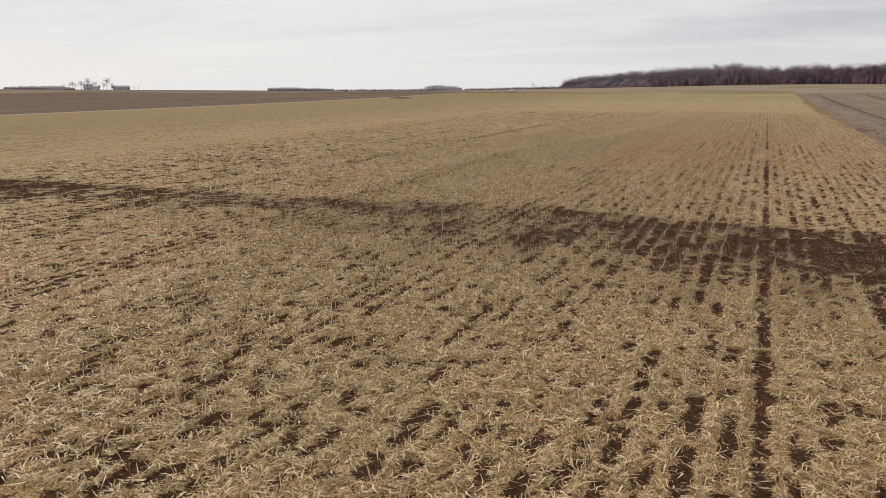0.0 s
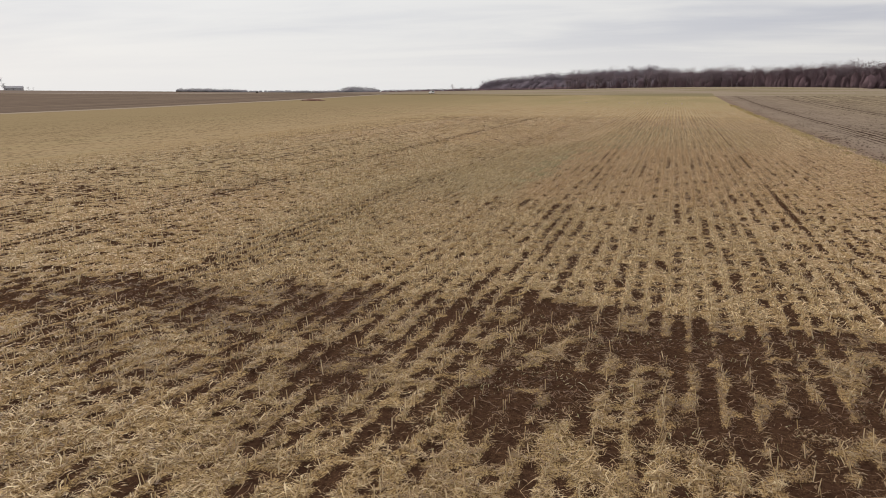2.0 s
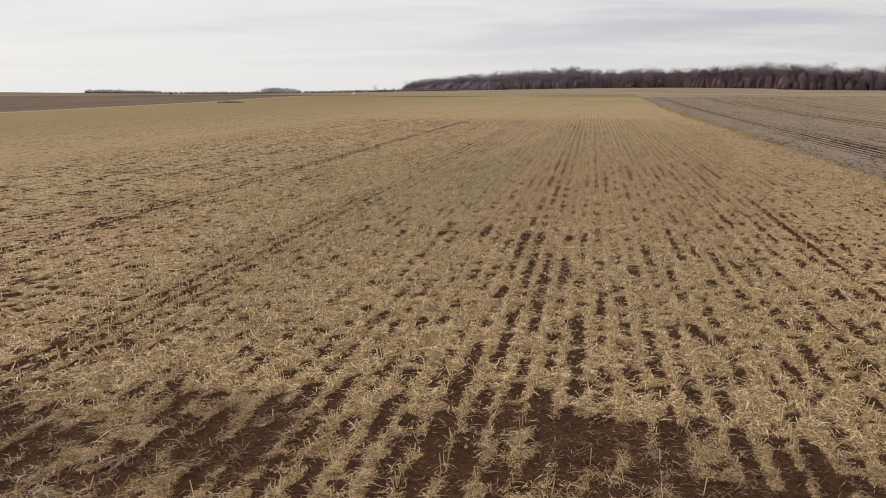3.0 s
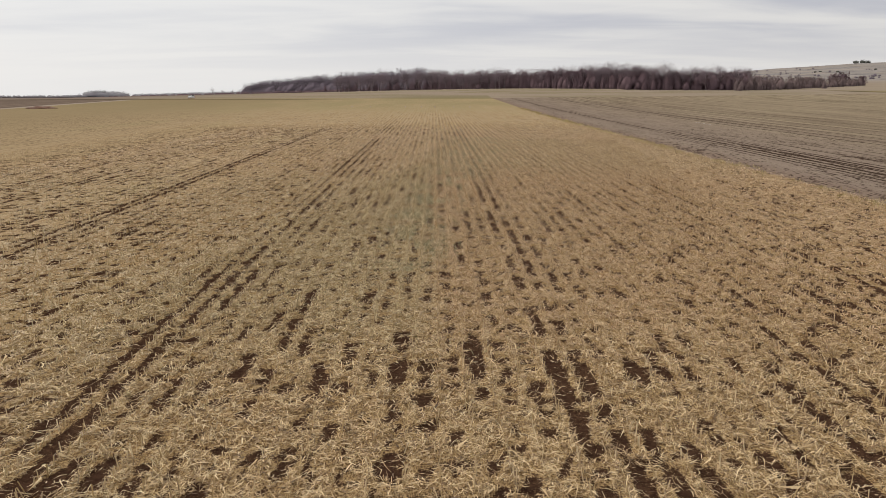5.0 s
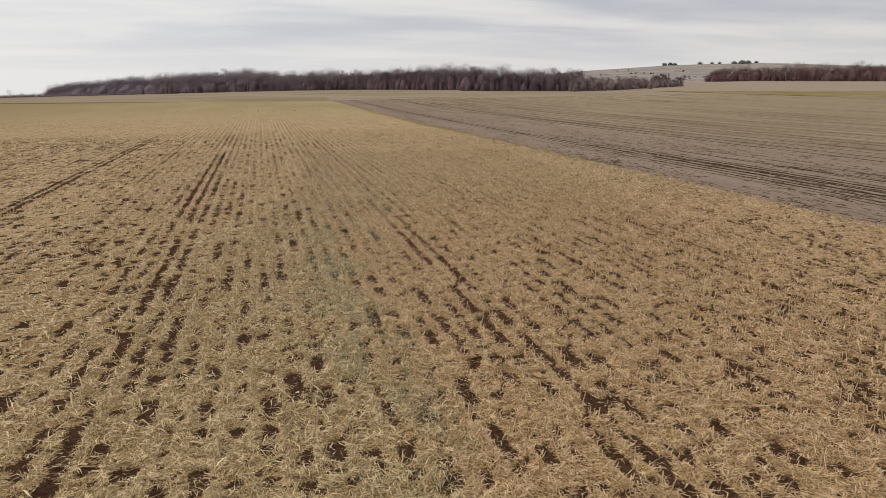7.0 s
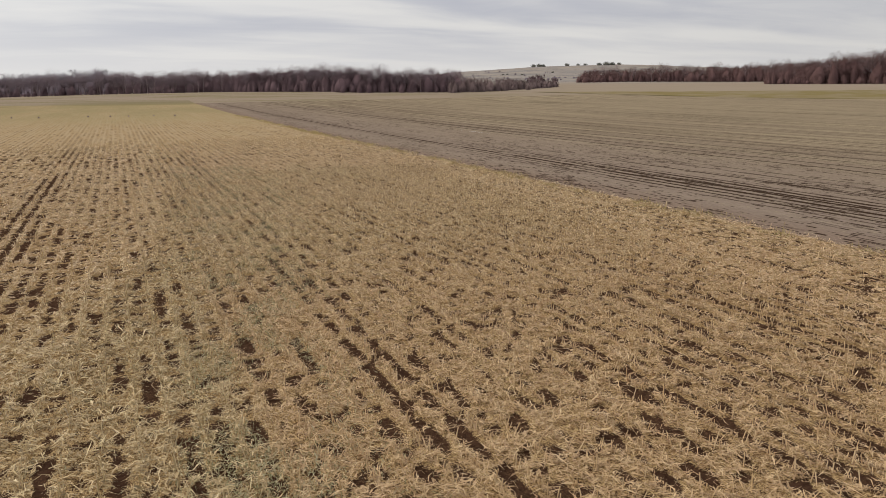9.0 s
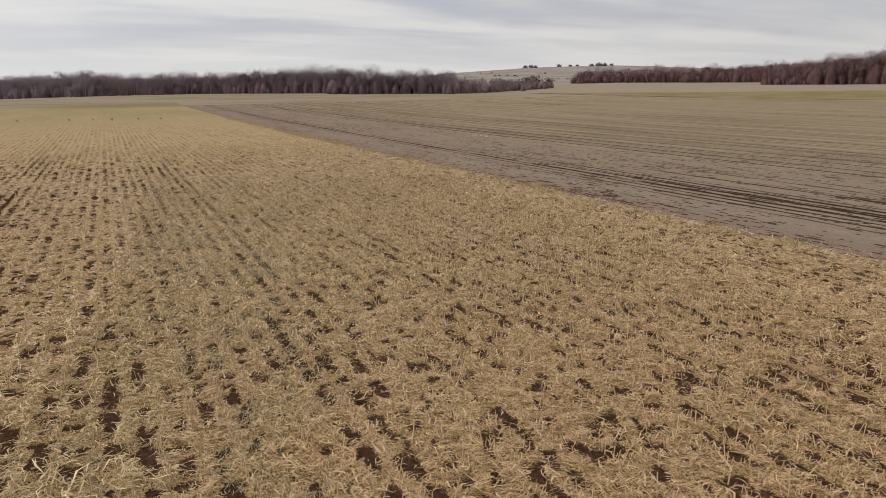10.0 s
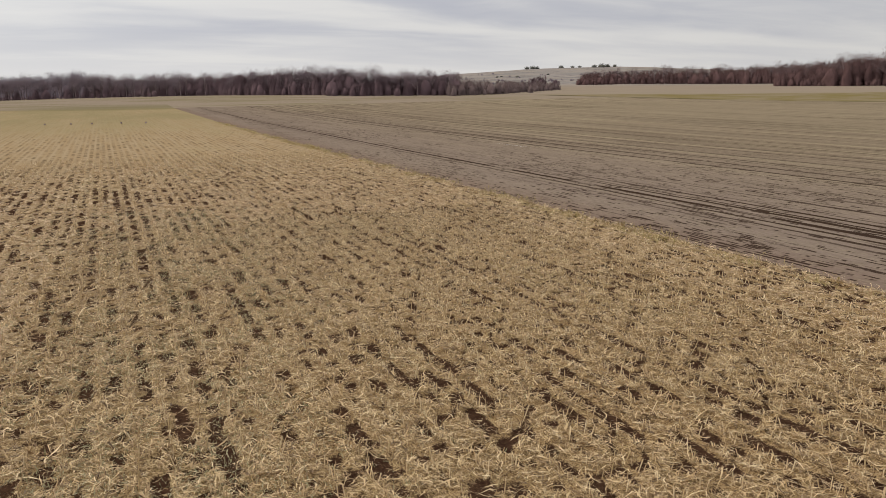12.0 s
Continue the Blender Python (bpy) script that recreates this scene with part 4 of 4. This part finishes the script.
def wood_stand(name, label, tree_spots, bush_spots, fringe_spots, seed, wood_mat, twig_mat, brush_mat, trees=TREES, bushes=BUSHES):
    """A far wood: trunks, crowns and brush, each one mesh."""
    r = np.random.default_rng(seed)
    stand = empty(name, 0, 0, 0, label=label, category="woods", kind="stuff")
    tv, tf = planted([t[0] for t in trees], tree_spots, np.random.default_rng(seed + 1))
    raw_mesh("trunks", tv, tf, wood_mat, stand, 3)
    cv, cf = planted([t[1] for t in trees], tree_spots, np.random.default_rng(seed + 1))
    raw_mesh("crowns", cv, cf, twig_mat, stand, 3)
    if bush_spots:
        bv, bf = join([planted(bushes, bush_spots, r), planted(bushes, [(x, y, h * r.uniform(0.4, 1.0)) for x, y, h in fringe_spots], r)])
        brush = raw_mesh("brush", bv, bf, brush_mat, stand, 3)
        brush.data.polygons.foreach_set("use_smooth", np.ones(len(bf), bool))
    return stand


def brush_material(name, tones):
    """Massed bare stems: a tone for each shrub, broken up by clumps and fine stems."""
    m, k = material(name)
    geo = k.n("ShaderNodeNewGeometry")
    pos = geo.outputs["Position"]
    tone = k.mix(geo.outputs["Random Per Island"], tones[0], tones[2])
    clump = k.noise(k.scaled(pos, 0.9, 0.9, 0.5), 1.0, 4, 0.65)
    tone = k.mix(k.ramp(clump, 0.38, 0.62), tone, tones[1])
    stems = k.noise(k.scaled(pos, 3.0, 3.0, 0.8), 1.0, 3, 0.7)
    tone = k.mix(k.ramp(stems, 0.50, 0.70, 0.0, 0.3), tone, tuple(c * 0.6 for c in tones[0]))
    finish(k, tone, 0.95, spec=0.0, massed=0.28)
    return m


MAT_RED_TWIG = straw_material("red_brown_twigs", [(0.275, 0.190, 0.184), (0.315, 0.222, 0.214), (0.355, 0.258, 0.248)], 0.9, massed=True)
MAT_BRUSH = brush_material("purple_brown_brush", [(0.192, 0.123, 0.129), (0.208, 0.135, 0.140), (0.224, 0.147, 0.151)])
MAT_THICKET = brush_material("pale_thicket_stems", [(0.235, 0.165, 0.152), (0.262, 0.187, 0.172), (0.290, 0.210, 0.192)])
MAT_RED_BRUSH = brush_material("red_brown_brush", [(0.188, 0.107, 0.098), (0.206, 0.119, 0.109), (0.224, 0.132, 0.121)])
# aerial haze is painted into these paler, bluer base colours
MAT_FAR_TWIG = straw_material("haze_tinted_twigs", [(0.33, 0.275, 0.315), (0.37, 0.31, 0.35), (0.41, 0.35, 0.385)], 0.9, massed=True)
MAT_FAR_BRUSH = brush_material("haze_tinted_brush", [(0.185, 0.145, 0.165), (0.21, 0.167, 0.187), (0.235, 0.19, 0.21)])
r_ = np.random.default_rng(77)
LINE_W = [(-376, 1550), (-143, 1115), (-23, 808), (67, 648), (112, 530), (168, 512)]
wood_stand("distant_woods", "leafless woods far beyond the field, coloured blue-grey for haze",
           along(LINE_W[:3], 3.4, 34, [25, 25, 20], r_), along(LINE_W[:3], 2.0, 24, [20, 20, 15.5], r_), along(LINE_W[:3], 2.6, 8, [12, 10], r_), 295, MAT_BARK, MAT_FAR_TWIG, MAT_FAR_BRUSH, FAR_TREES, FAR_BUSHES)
wood_stand("river_woods", "leafless purple-brown woods with dense brush behind the field",
           along(LINE_W[3:], 3.2, 34, [15.5, 16, 15.5, 13], r_) + along(LINE_W[2:], 4.0, 38, [16, 15.5, 15.5, 15.5, 13], r_),
           along(LINE_W[2:], 1.15, 26, [12.5, 12.5, 13, 13, 11], r_), along(LINE_W[2:], 1.3, 8, [9.5, 9, 8.5, 8], r_), 301, MAT_BARK, MAT_TWIG, MAT_BRUSH)
LINE_G = [(-107, 755), (-30, 715), (40, 672)]
wood_stand("field_grove", "leafless grove with bare trunks at the meadow's edge",
           along(LINE_G, 2.4, 22, [15, 16, 16], r_), along(LINE_G, 6, 30, [7, 9, 11], r_, 4.0), along(LINE_G, 4, 14, [4, 5, 7], r_), 311, MAT_BARK, MAT_TWIG, MAT_BRUSH)
LINE_R = [(358, 668), (405, 655), (470, 625), (545, 585), (630, 530), (720, 460)]
LINE_R2 = [(440, 537), (472, 494), (505, 455), (560, 395)]
wood_stand("hillside_woods", "leafless red-brown woods below the hills", 
           along(LINE_R, 5.0, 50, [13, 15, 18, 24, 30, 32], r_) + along(LINE_R2, 4.6, 60, [15, 24, 30, 34], r_),
           along(LINE_R, 1.4, 45, [10.5, 12, 15, 20, 25, 27], r_) + along(LINE_R2, 1.4, 40, [12, 20, 27, 30], r_),
           along(LINE_R, 1.3, 6, [9, 9, 9, 9, 9, 9], r_) + along(LINE_R2, 1.3, 6, [8, 9, 10, 10], r_), 321, MAT_BARK, MAT_RED_TWIG, MAT_RED_BRUSH)
LINE_S = [(160, 505), (190, 512), (225, 535), (275, 575)]
clumps = [p for p in along(LINE_S, 1.3, 22, [9, 7.5, 6.5, 4.5], r_, 3.0) if vnoise(np.array(p[0] / 9.0), np.array(p[1] / 9.0), 71) > 0.36]
bv, bf = planted(BUSHES, clumps + along(LINE_S, 1.3, 10, [4.5, 3.5, 3, 2.5], r_), r_)
thicket = tagged(raw_mesh("brush_thicket", bv, bf, MAT_THICKET, None, 3), "low pinkish-brown thicket beside the meadow", "thicket", kind="stuff")
thicket.data.polygons.foreach_set("use_smooth", np.ones(len(thicket.data.polygons), bool))


# ---------------------------------------------------------------- single trees, farm, hedges
def single_tree(name, x, y, h, label, seed, twig_mat=None, group=""):
    """One leafless tree with trunk and crown as parts."""
    wood, crown = bare_tree(seed, h, 0.42, 520, 0.25, 0.022)
    ob = empty(name, x, y, ground_z(x, y), label=label, category="tree", group=group)
    raw_mesh("trunk", wood[0], wood[1], MAT_BARK, ob, 3)
    raw_mesh("crown", crown[0], crown[1], twig_mat or MAT_TWIG, ob, 3)
    return ob


def from_eye(az, far, x0=-9.0, y0=30.0):
    """A place on the plan by bearing (degrees from +y) and distance from a camera position, to fit its view."""
    return x0 + far * math.sin(radians(az)), y0 + far * math.cos(radians(az))


def shrub(name, x, y, h, w, label, seed, mat, group=""):
    v, f = bush(seed, h, w, 420, 0.04)
    ob = empty(name, x, y, ground_z(x, y), label=label, category="shrub", group=group)
    tagged(raw_mesh("stems", v, f, mat, ob, 3), kind="stuff")
    return ob


# farmyard twigs: distance haze is put into the grey base colour
MAT_HAZY = straw_material("haze_grey_twigs", [(0.30, 0.275, 0.285), (0.34, 0.315, 0.322), (0.38, 0.355, 0.36)], 0.95, massed=True)
MAT_CEDAR = straw_material("dark_cedar", [(0.075, 0.08, 0.07), (0.095, 0.099, 0.087), (0.115, 0.117, 0.104)], 0.95)
MAT_WHITE = plain("white_paint", (0.74, 0.74, 0.72), 0.5, 0.08, 0.6)
# siding and roofing are lightened so their colour carries distance haze
MAT_GREYWALL = plain("haze_grey_siding", (0.42, 0.41, 0.42), 0.8, 0.15, 0.4)
MAT_DULL_WHITE = plain("dull_white_paint", (0.62, 0.62, 0.63), 0.6, 0.1, 0.6)
MAT_ROOF = plain("haze_grey_roofing", (0.34, 0.33, 0.34), 0.8, 0.2, 0.5)
MAT_PANE = plain("dark_glass", (0.03, 0.035, 0.04), 0.15, 0.1, 1.0)
MAT_TYRE = plain("black_rubber", (0.02, 0.02, 0.02), 0.85, 0.2, 5.0)
MAT_RIM = plain("grey_steel", (0.45, 0.45, 0.46), 0.35, 0.1, 5.0, 0.8)
MAT_LAMP = plain("red_lens", (0.35, 0.03, 0.03), 0.3, 0.1, 5.0)
MAT_EARTH = plain("red_brown_earth", (0.17, 0.085, 0.055), 0.95, 0.3, 0.8)


def gable(bm, x0, y0, x1, y1, z0, z1, over=0.4, thick=0.2):
    """A pitched roof whose ridge runs along x."""
    ym = (y0 + y1) / 2
    for sign, ye in ((1, y0 - over), (-1, y1 + over)):
        low = [bm.verts.new((x, ye, z0)) for x in (x0 - over, x1 + over)]
        top = [bm.verts.new((x, ym, z1)) for x in (x0 - over, x1 + over)]
        low2 = [bm.verts.new((v.co.x, v.co.y, v.co.z + thick)) for v in low]
        top2 = [bm.verts.new((v.co.x, v.co.y, v.co.z + thick)) for v in top]
        for f in ((low[0], low[1], top[1], top[0]), (low2[1], low2[0], top2[0], top2[1]), (low[1], low[0], low2[0], low2[1]),
                  (low[0], top[0], top2[0], low2[0]), (top[1], low[1], low2[1], top2[1]), (top[0], top[1], top2[1], top2[0])):
            bm.faces.new(f)
    return bm


def walls(x0, y0, x1, y1, h, peak):
    """The walls of a gabled building with its two gable ends."""
    bm = bmesh.new()
    ym = (y0 + y1) / 2
    base = [bm.verts.new(p) for p in ((x0, y0, -0.5), (x1, y0, -0.5), (x1, y1, -0.5), (x0, y1, -0.5))]
    top = [bm.verts.new((v.co.x, v.co.y, h)) for v in base]
    a, b = bm.verts.new((x0, ym, peak)), bm.verts.new((x1, ym, peak))
    for i in range(4):
        if i == 1:
            bm.faces.new((base[1], base[2], top[2], b, top[1]))
        elif i == 3:
            bm.faces.new((base[3], base[0], top[0], a, top[3]))
        else:
            j = (i + 1) % 4
            bm.faces.new((base[i], base[j], top[j], top[i]))
    bm.faces.new((top[0], top[1], b, a))
    bm.faces.new((top[2], top[3], a, b))
    return bm


def farm_building(name, x, y, turn, w, d, h, peak, wall_mat, label, windows=0, door=3.0):
    ob = empty(name, x, y, ground_z(x, y), turn, label=label, category=name.split("_")[-1])
    part("wall", walls(-w / 2, -d / 2, w / 2, d / 2, h, peak), wall_mat, ob)
    part("roof", gable(bmesh.new(), -w / 2, -d / 2, w / 2, d / 2, h - 0.05, peak), MAT_ROOF, ob, "pitched roof greyed for haze")
    for i in range(windows):
        at = -w / 2 + w * (i + 0.7) / (windows + 0.4)
        win = part("window", box(bmesh.new(), at - 0.6, -d / 2 - 0.06, 1.0, at + 0.6, -d / 2 + 0.02, 2.4, 0.02), MAT_WHITE, ob)
        part("pane", box(bmesh.new(), at - 0.5, -d / 2 - 0.07, 1.1, at + 0.5, -d / 2 - 0.045, 2.3), MAT_PANE, win, "dark window pane")
    part("door", box(bmesh.new(), w * 0.25 - door / 2, -d / 2 - 0.08, -0.4, w * 0.25 + door / 2, -d / 2 + 0.02, min(h - 0.4, 0.9 * door + 0.6), 0.03), MAT_GREYWALL, ob)
    return ob


fx, fy = from_eye(-47.7, 1250)
FARM_TURN = 42.0


def farm_at(across, back):
    c, s = math.cos(radians(FARM_TURN)), math.sin(radians(FARM_TURN))
    return fx + across * c - back * s, fy + across * s + back * c


farm_building("farm_house", *farm_at(-4, 10), FARM_TURN, 13, 9, 5.2, 8.2, MAT_DULL_WHITE, "white two-storey farmhouse among bare trees", 4, 1.2)
farm_building("farm_shed", *farm_at(8, 0), FARM_TURN, 9, 7, 3.6, 5.4, MAT_DULL_WHITE, "small white farm shed beside the house", 2, 2.4)
farm_building("long_barn", *farm_at(42, 6), FARM_TURN, 24, 11, 3.6, 6.2, MAT_GREYWALL, "long grey barn and roof, lightened for haze", 5, 4.0)
farm_building("cattle_barn", *farm_at(-52, 5), FARM_TURN, 28, 11, 3.0, 5.2, MAT_GREYWALL, "low grey barn at the farmstead's end", 5, 4.0)
for i, (a, b, h) in enumerate([(-24, 4, 13), (-14, 14, 15), (-4, 4, 18), (4, 16, 14), (17, 12, 12), (22, 3, 19), (-30, 20, 11), (-58, 14, 7), (60, 8, 6), (-36, 3, 9), (-20, -4, 9), (-9, 18, 12), (12, -3, 8), (28, 16, 11), (31, 2, 8), (66, 12, 5), (-64, 2, 6)]):
    x, y = farm_at(a, b)
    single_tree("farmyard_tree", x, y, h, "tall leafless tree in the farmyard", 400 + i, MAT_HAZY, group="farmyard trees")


def hedge(name, line, step, heights, label, mat, seed, depth=6.0):
    r = np.random.default_rng(seed)
    v, f = planted(HEDGES, along(line, step * 0.7, depth, heights, r), r)
    return tagged(raw_mesh(name, v, f, mat, None, 3), label, "hedge", kind="stuff")


# windbreak grey is lightened to hold the haze of the horizon
MAT_HEDGE = straw_material("haze_grey_windbreak", [(0.330, 0.310, 0.325), (0.356, 0.337, 0.348), (0.383, 0.363, 0.372)], 0.95, massed=True)
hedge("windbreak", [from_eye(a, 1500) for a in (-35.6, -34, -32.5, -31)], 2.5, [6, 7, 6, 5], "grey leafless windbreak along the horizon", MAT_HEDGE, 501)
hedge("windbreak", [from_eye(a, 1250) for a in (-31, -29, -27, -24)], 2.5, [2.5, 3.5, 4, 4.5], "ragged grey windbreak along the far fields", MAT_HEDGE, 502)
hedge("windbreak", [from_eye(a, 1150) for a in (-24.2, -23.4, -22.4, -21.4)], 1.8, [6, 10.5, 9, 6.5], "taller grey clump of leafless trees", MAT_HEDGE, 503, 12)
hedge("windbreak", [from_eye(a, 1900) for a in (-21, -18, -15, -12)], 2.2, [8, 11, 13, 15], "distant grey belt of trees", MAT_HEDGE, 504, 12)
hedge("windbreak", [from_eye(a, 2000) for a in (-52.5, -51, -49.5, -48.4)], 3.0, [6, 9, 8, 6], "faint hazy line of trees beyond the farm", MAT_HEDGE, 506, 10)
hedge("dark_hedgerow", [from_eye(a, 830) for a in (-23, -20, -16, -12, -8, -4.5)], 1.6, [0.8, 1.4, 2.0, 2.4, 2.8, 2.0], "low dark hedgerow behind the far field", MAT_BRUSH, 505, 3)
for i, (a, d, h) in enumerate([(-16.0, 1250, 13), (-15.3, 1260, 10), (-14.6, 1240, 9)]):
    x, y = from_eye(a, d)
    single_tree("lone_tree", x, y, h, "leafless tree standing at the end of the woods", 430 + i, group="trees before the woods")
# hill trees
for i, (a, d, h, w) in enumerate([(30.2, 1200, 9, 8), (30.6, 1205, 10, 9), (30.9, 1195, 8, 8), (32.6, 1230, 9, 5), (33.4, 1235, 7, 7), (33.9, 1235, 7, 7), (34.9, 1180, 9, 8),
                                  (35.4, 1180, 12, 10), (35.8, 1185, 10, 9), (36.3, 1190, 7, 8), (28.0, 1000, 4, 3), (28.3, 1005, 4, 3), (29.4, 980, 4, 3), (31.6, 1010, 4, 4)]):
    x, y = from_eye(a - 0.7, d, -19.0, 91.0)
    shrub("hill_cedar", x, y, h * 0.46, h * 1.0, "small dark cedar on the pale hillside", 440 + i, MAT_CEDAR, "cedars on the hill")
for i, (a, d, h) in enumerate([(29.5, 556, 8.5), (30.0, 566, 9.5), (31.1, 585, 6.5), (27.8, 545, 7), (28.6, 560, 5)]):
    x, y = from_eye(a, d, -19.0, 91.0)
    shrub("meadow_shrub", x, y, h, h, "leafless red-brown shrub in the meadow gap", 460 + i, MAT_BRUSH, "shrubs in the gap")
# scrub scattered over the slope
r_ = np.random.default_rng(91)
slope = [(*from_eye(r_.uniform(22, 37), r_.uniform(740, 1130), -19.0, 91.0), r_.uniform(1.0, 2.6)) for _ in range(190)]
slope = [p for p in slope if vnoise(np.array(p[0] / 60.0), np.array(p[1] / 60.0), 72) > 0.45]
sv, sf = planted(FAR_BUSHES, slope, r_)
tagged(raw_mesh("hill_scrub", sv, sf, MAT_FAR_BRUSH, None, 3), "scattered dark scrub on the pale hillside", "scrub", kind="stuff")

# tufts of weeds in a line across the field
for i, (x, y) in enumerate([(-48, 338), (-41, 337), (-28, 336), (-22, 336), (-17, 335), (-10, 335), (-4, 334)]):
    shrub("weed_clump", x, y, 0.4, 0.5, "dark clump of dry weeds in the stubble", 480 + i, MAT_TWIG, "weed clumps")


def soil_mound(x, y, lx, ly, h):
    bm = bmesh.new()
    bmesh.ops.create_icosphere(bm, subdivisions=4, radius=1.0)
    for v in bm.verts:
        bump = 1 + 0.25 * noise.noise(Vector((v.co.x * 2.2, v.co.y * 2.2, v.co.z * 2.2)))
        v.co = Vector((v.co.x * lx * bump, v.co.y * ly * bump, v.co.z * h * bump))
    ob = part("soil_mound", bm, MAT_EARTH)
    ob.matrix_basis = pose(x, y, ground_z(x, y) - 0.1)
    return tagged(ob, "low red-brown mound of bare earth in the stubble", "mound")


soil_mound(-160, 330, 5.5, 3.0, 0.9)


def round_bale(x, y, turn):
    """A round bale lying on its side, with wrapped layers and worn edges."""
    bm = bmesh.new()
    bmesh.ops.create_cone(bm, cap_ends=True, segments=28, radius1=0.8, radius2=0.8, depth=1.3, matrix=pose(0, 0, 0.78, 0, 90, 0))
    bmesh.ops.bevel(bm, geom=[e for e in bm.edges if abs(e.verts[0].co.x - e.verts[1].co.x) < 0.01], offset=0.09, segments=2, affect="EDGES")
    for v in bm.verts:
        v.co += Vector((0, 0.03, 0.03)) * noise.noise(v.co * 3.0)
    ob = part("round_bale", bm, MAT_BALE)
    ob.matrix_basis = pose(x, y, ground_z(x, y), 0, 0, turn)
    return tagged(ob, "dark round bale standing in for an unidentified speck in the fallow field", "hay bale")


MAT_BALE = plain("dark_hay", (0.060, 0.048, 0.036), 0.95, 0.3, 4.0)
# assumed bale: stands in for a small dark object of unknown kind
round_bale(*from_eye(-30.4, 640), 35)


# ---------------------------------------------------------------- the parked vehicle
def profile_body(points, half, inset=0.0):
    """A closed side profile (y, z) given width, its upper edge drawn in."""
    bm = bmesh.new()
    rings = []
    for sx in (-1, 1):
        rings.append([bm.verts.new((sx * (half - inset * (z > 1.1)), y, z)) for y, z in points])
    n = len(points)
    bm.faces.new(rings[0])
    bm.faces.new(rings[1][::-1])
    for i in range(n):
        j = (i + 1) % n
        bm.faces.new((rings[0][j], rings[0][i], rings[1][i], rings[1][j]))
    bmesh.ops.bevel(bm, geom=list(bm.edges), offset=0.05, segments=2, affect="EDGES")
    return bm


def parked_van(x, y, turn):
    ob = empty("parked_suv", x, y, ground_z(x, y), turn, label="white sport utility vehicle parked at the field's end", category="car")
    part("body", profile_body([(-2.6, 0.45), (2.6, 0.45), (2.65, 0.95), (1.55, 1.12), (-2.55, 1.15), (-2.65, 0.8)], 0.98), MAT_WHITE, ob)
    part("cabin", profile_body([(1.5, 1.05), (0.75, 1.82), (-2.2, 1.88), (-2.5, 1.05)], 0.93, 0.14), MAT_WHITE, ob)
    for sx in (-1, 1):
        for y0, y1 in ((-0.1, 0.75), (-1.15, -0.2), (-2.1, -1.25)):
            part("side_window", box(bmesh.new(), sx * 0.84 - 0.03, y0, 1.22, sx * 0.84 + 0.03, y1, 1.70, 0.02), MAT_PANE, ob, "dark side window")
        part("headlight", box(bmesh.new(), sx * 0.72 - 0.16, 2.58, 0.78, sx * 0.72 + 0.16, 2.68, 0.92, 0.02), MAT_RIM, ob)
        part("tail_light", box(bmesh.new(), sx * 0.86 - 0.08, -2.68, 0.75, sx * 0.86 + 0.08, -2.58, 1.1, 0.02), MAT_LAMP, ob, "red tail light")
        for wy in (-1.65, 1.65):
            bm = bmesh.new()
            bmesh.ops.create_cone(bm, cap_ends=True, segments=24, radius1=0.38, radius2=0.38, depth=0.26, matrix=pose(sx * 0.88, wy, 0.38, 0, 90, 0))
            wheel = part("wheel", bm, MAT_TYRE, ob, "black tyre")
            bm = bmesh.new()
            bmesh.ops.create_cone(bm, cap_ends=True, segments=18, radius1=0.22, radius2=0.2, depth=0.05, matrix=pose(sx * 1.02, wy, 0.38, 0, 90, 0))
            part("rim", bm, MAT_RIM, wheel, "grey steel rim")
    part("windscreen", box(bmesh.new(), -0.72, 1.02, 1.2, 0.72, 1.12, 1.68, 0.02), MAT_PANE, ob, "dark windscreen")
    part("rear_window", box(bmesh.new(), -0.65, -2.46, 1.25, 0.65, -2.38, 1.68, 0.02), MAT_PANE, ob, "dark rear window")
    return ob


parked_van(-150, 474, 38)
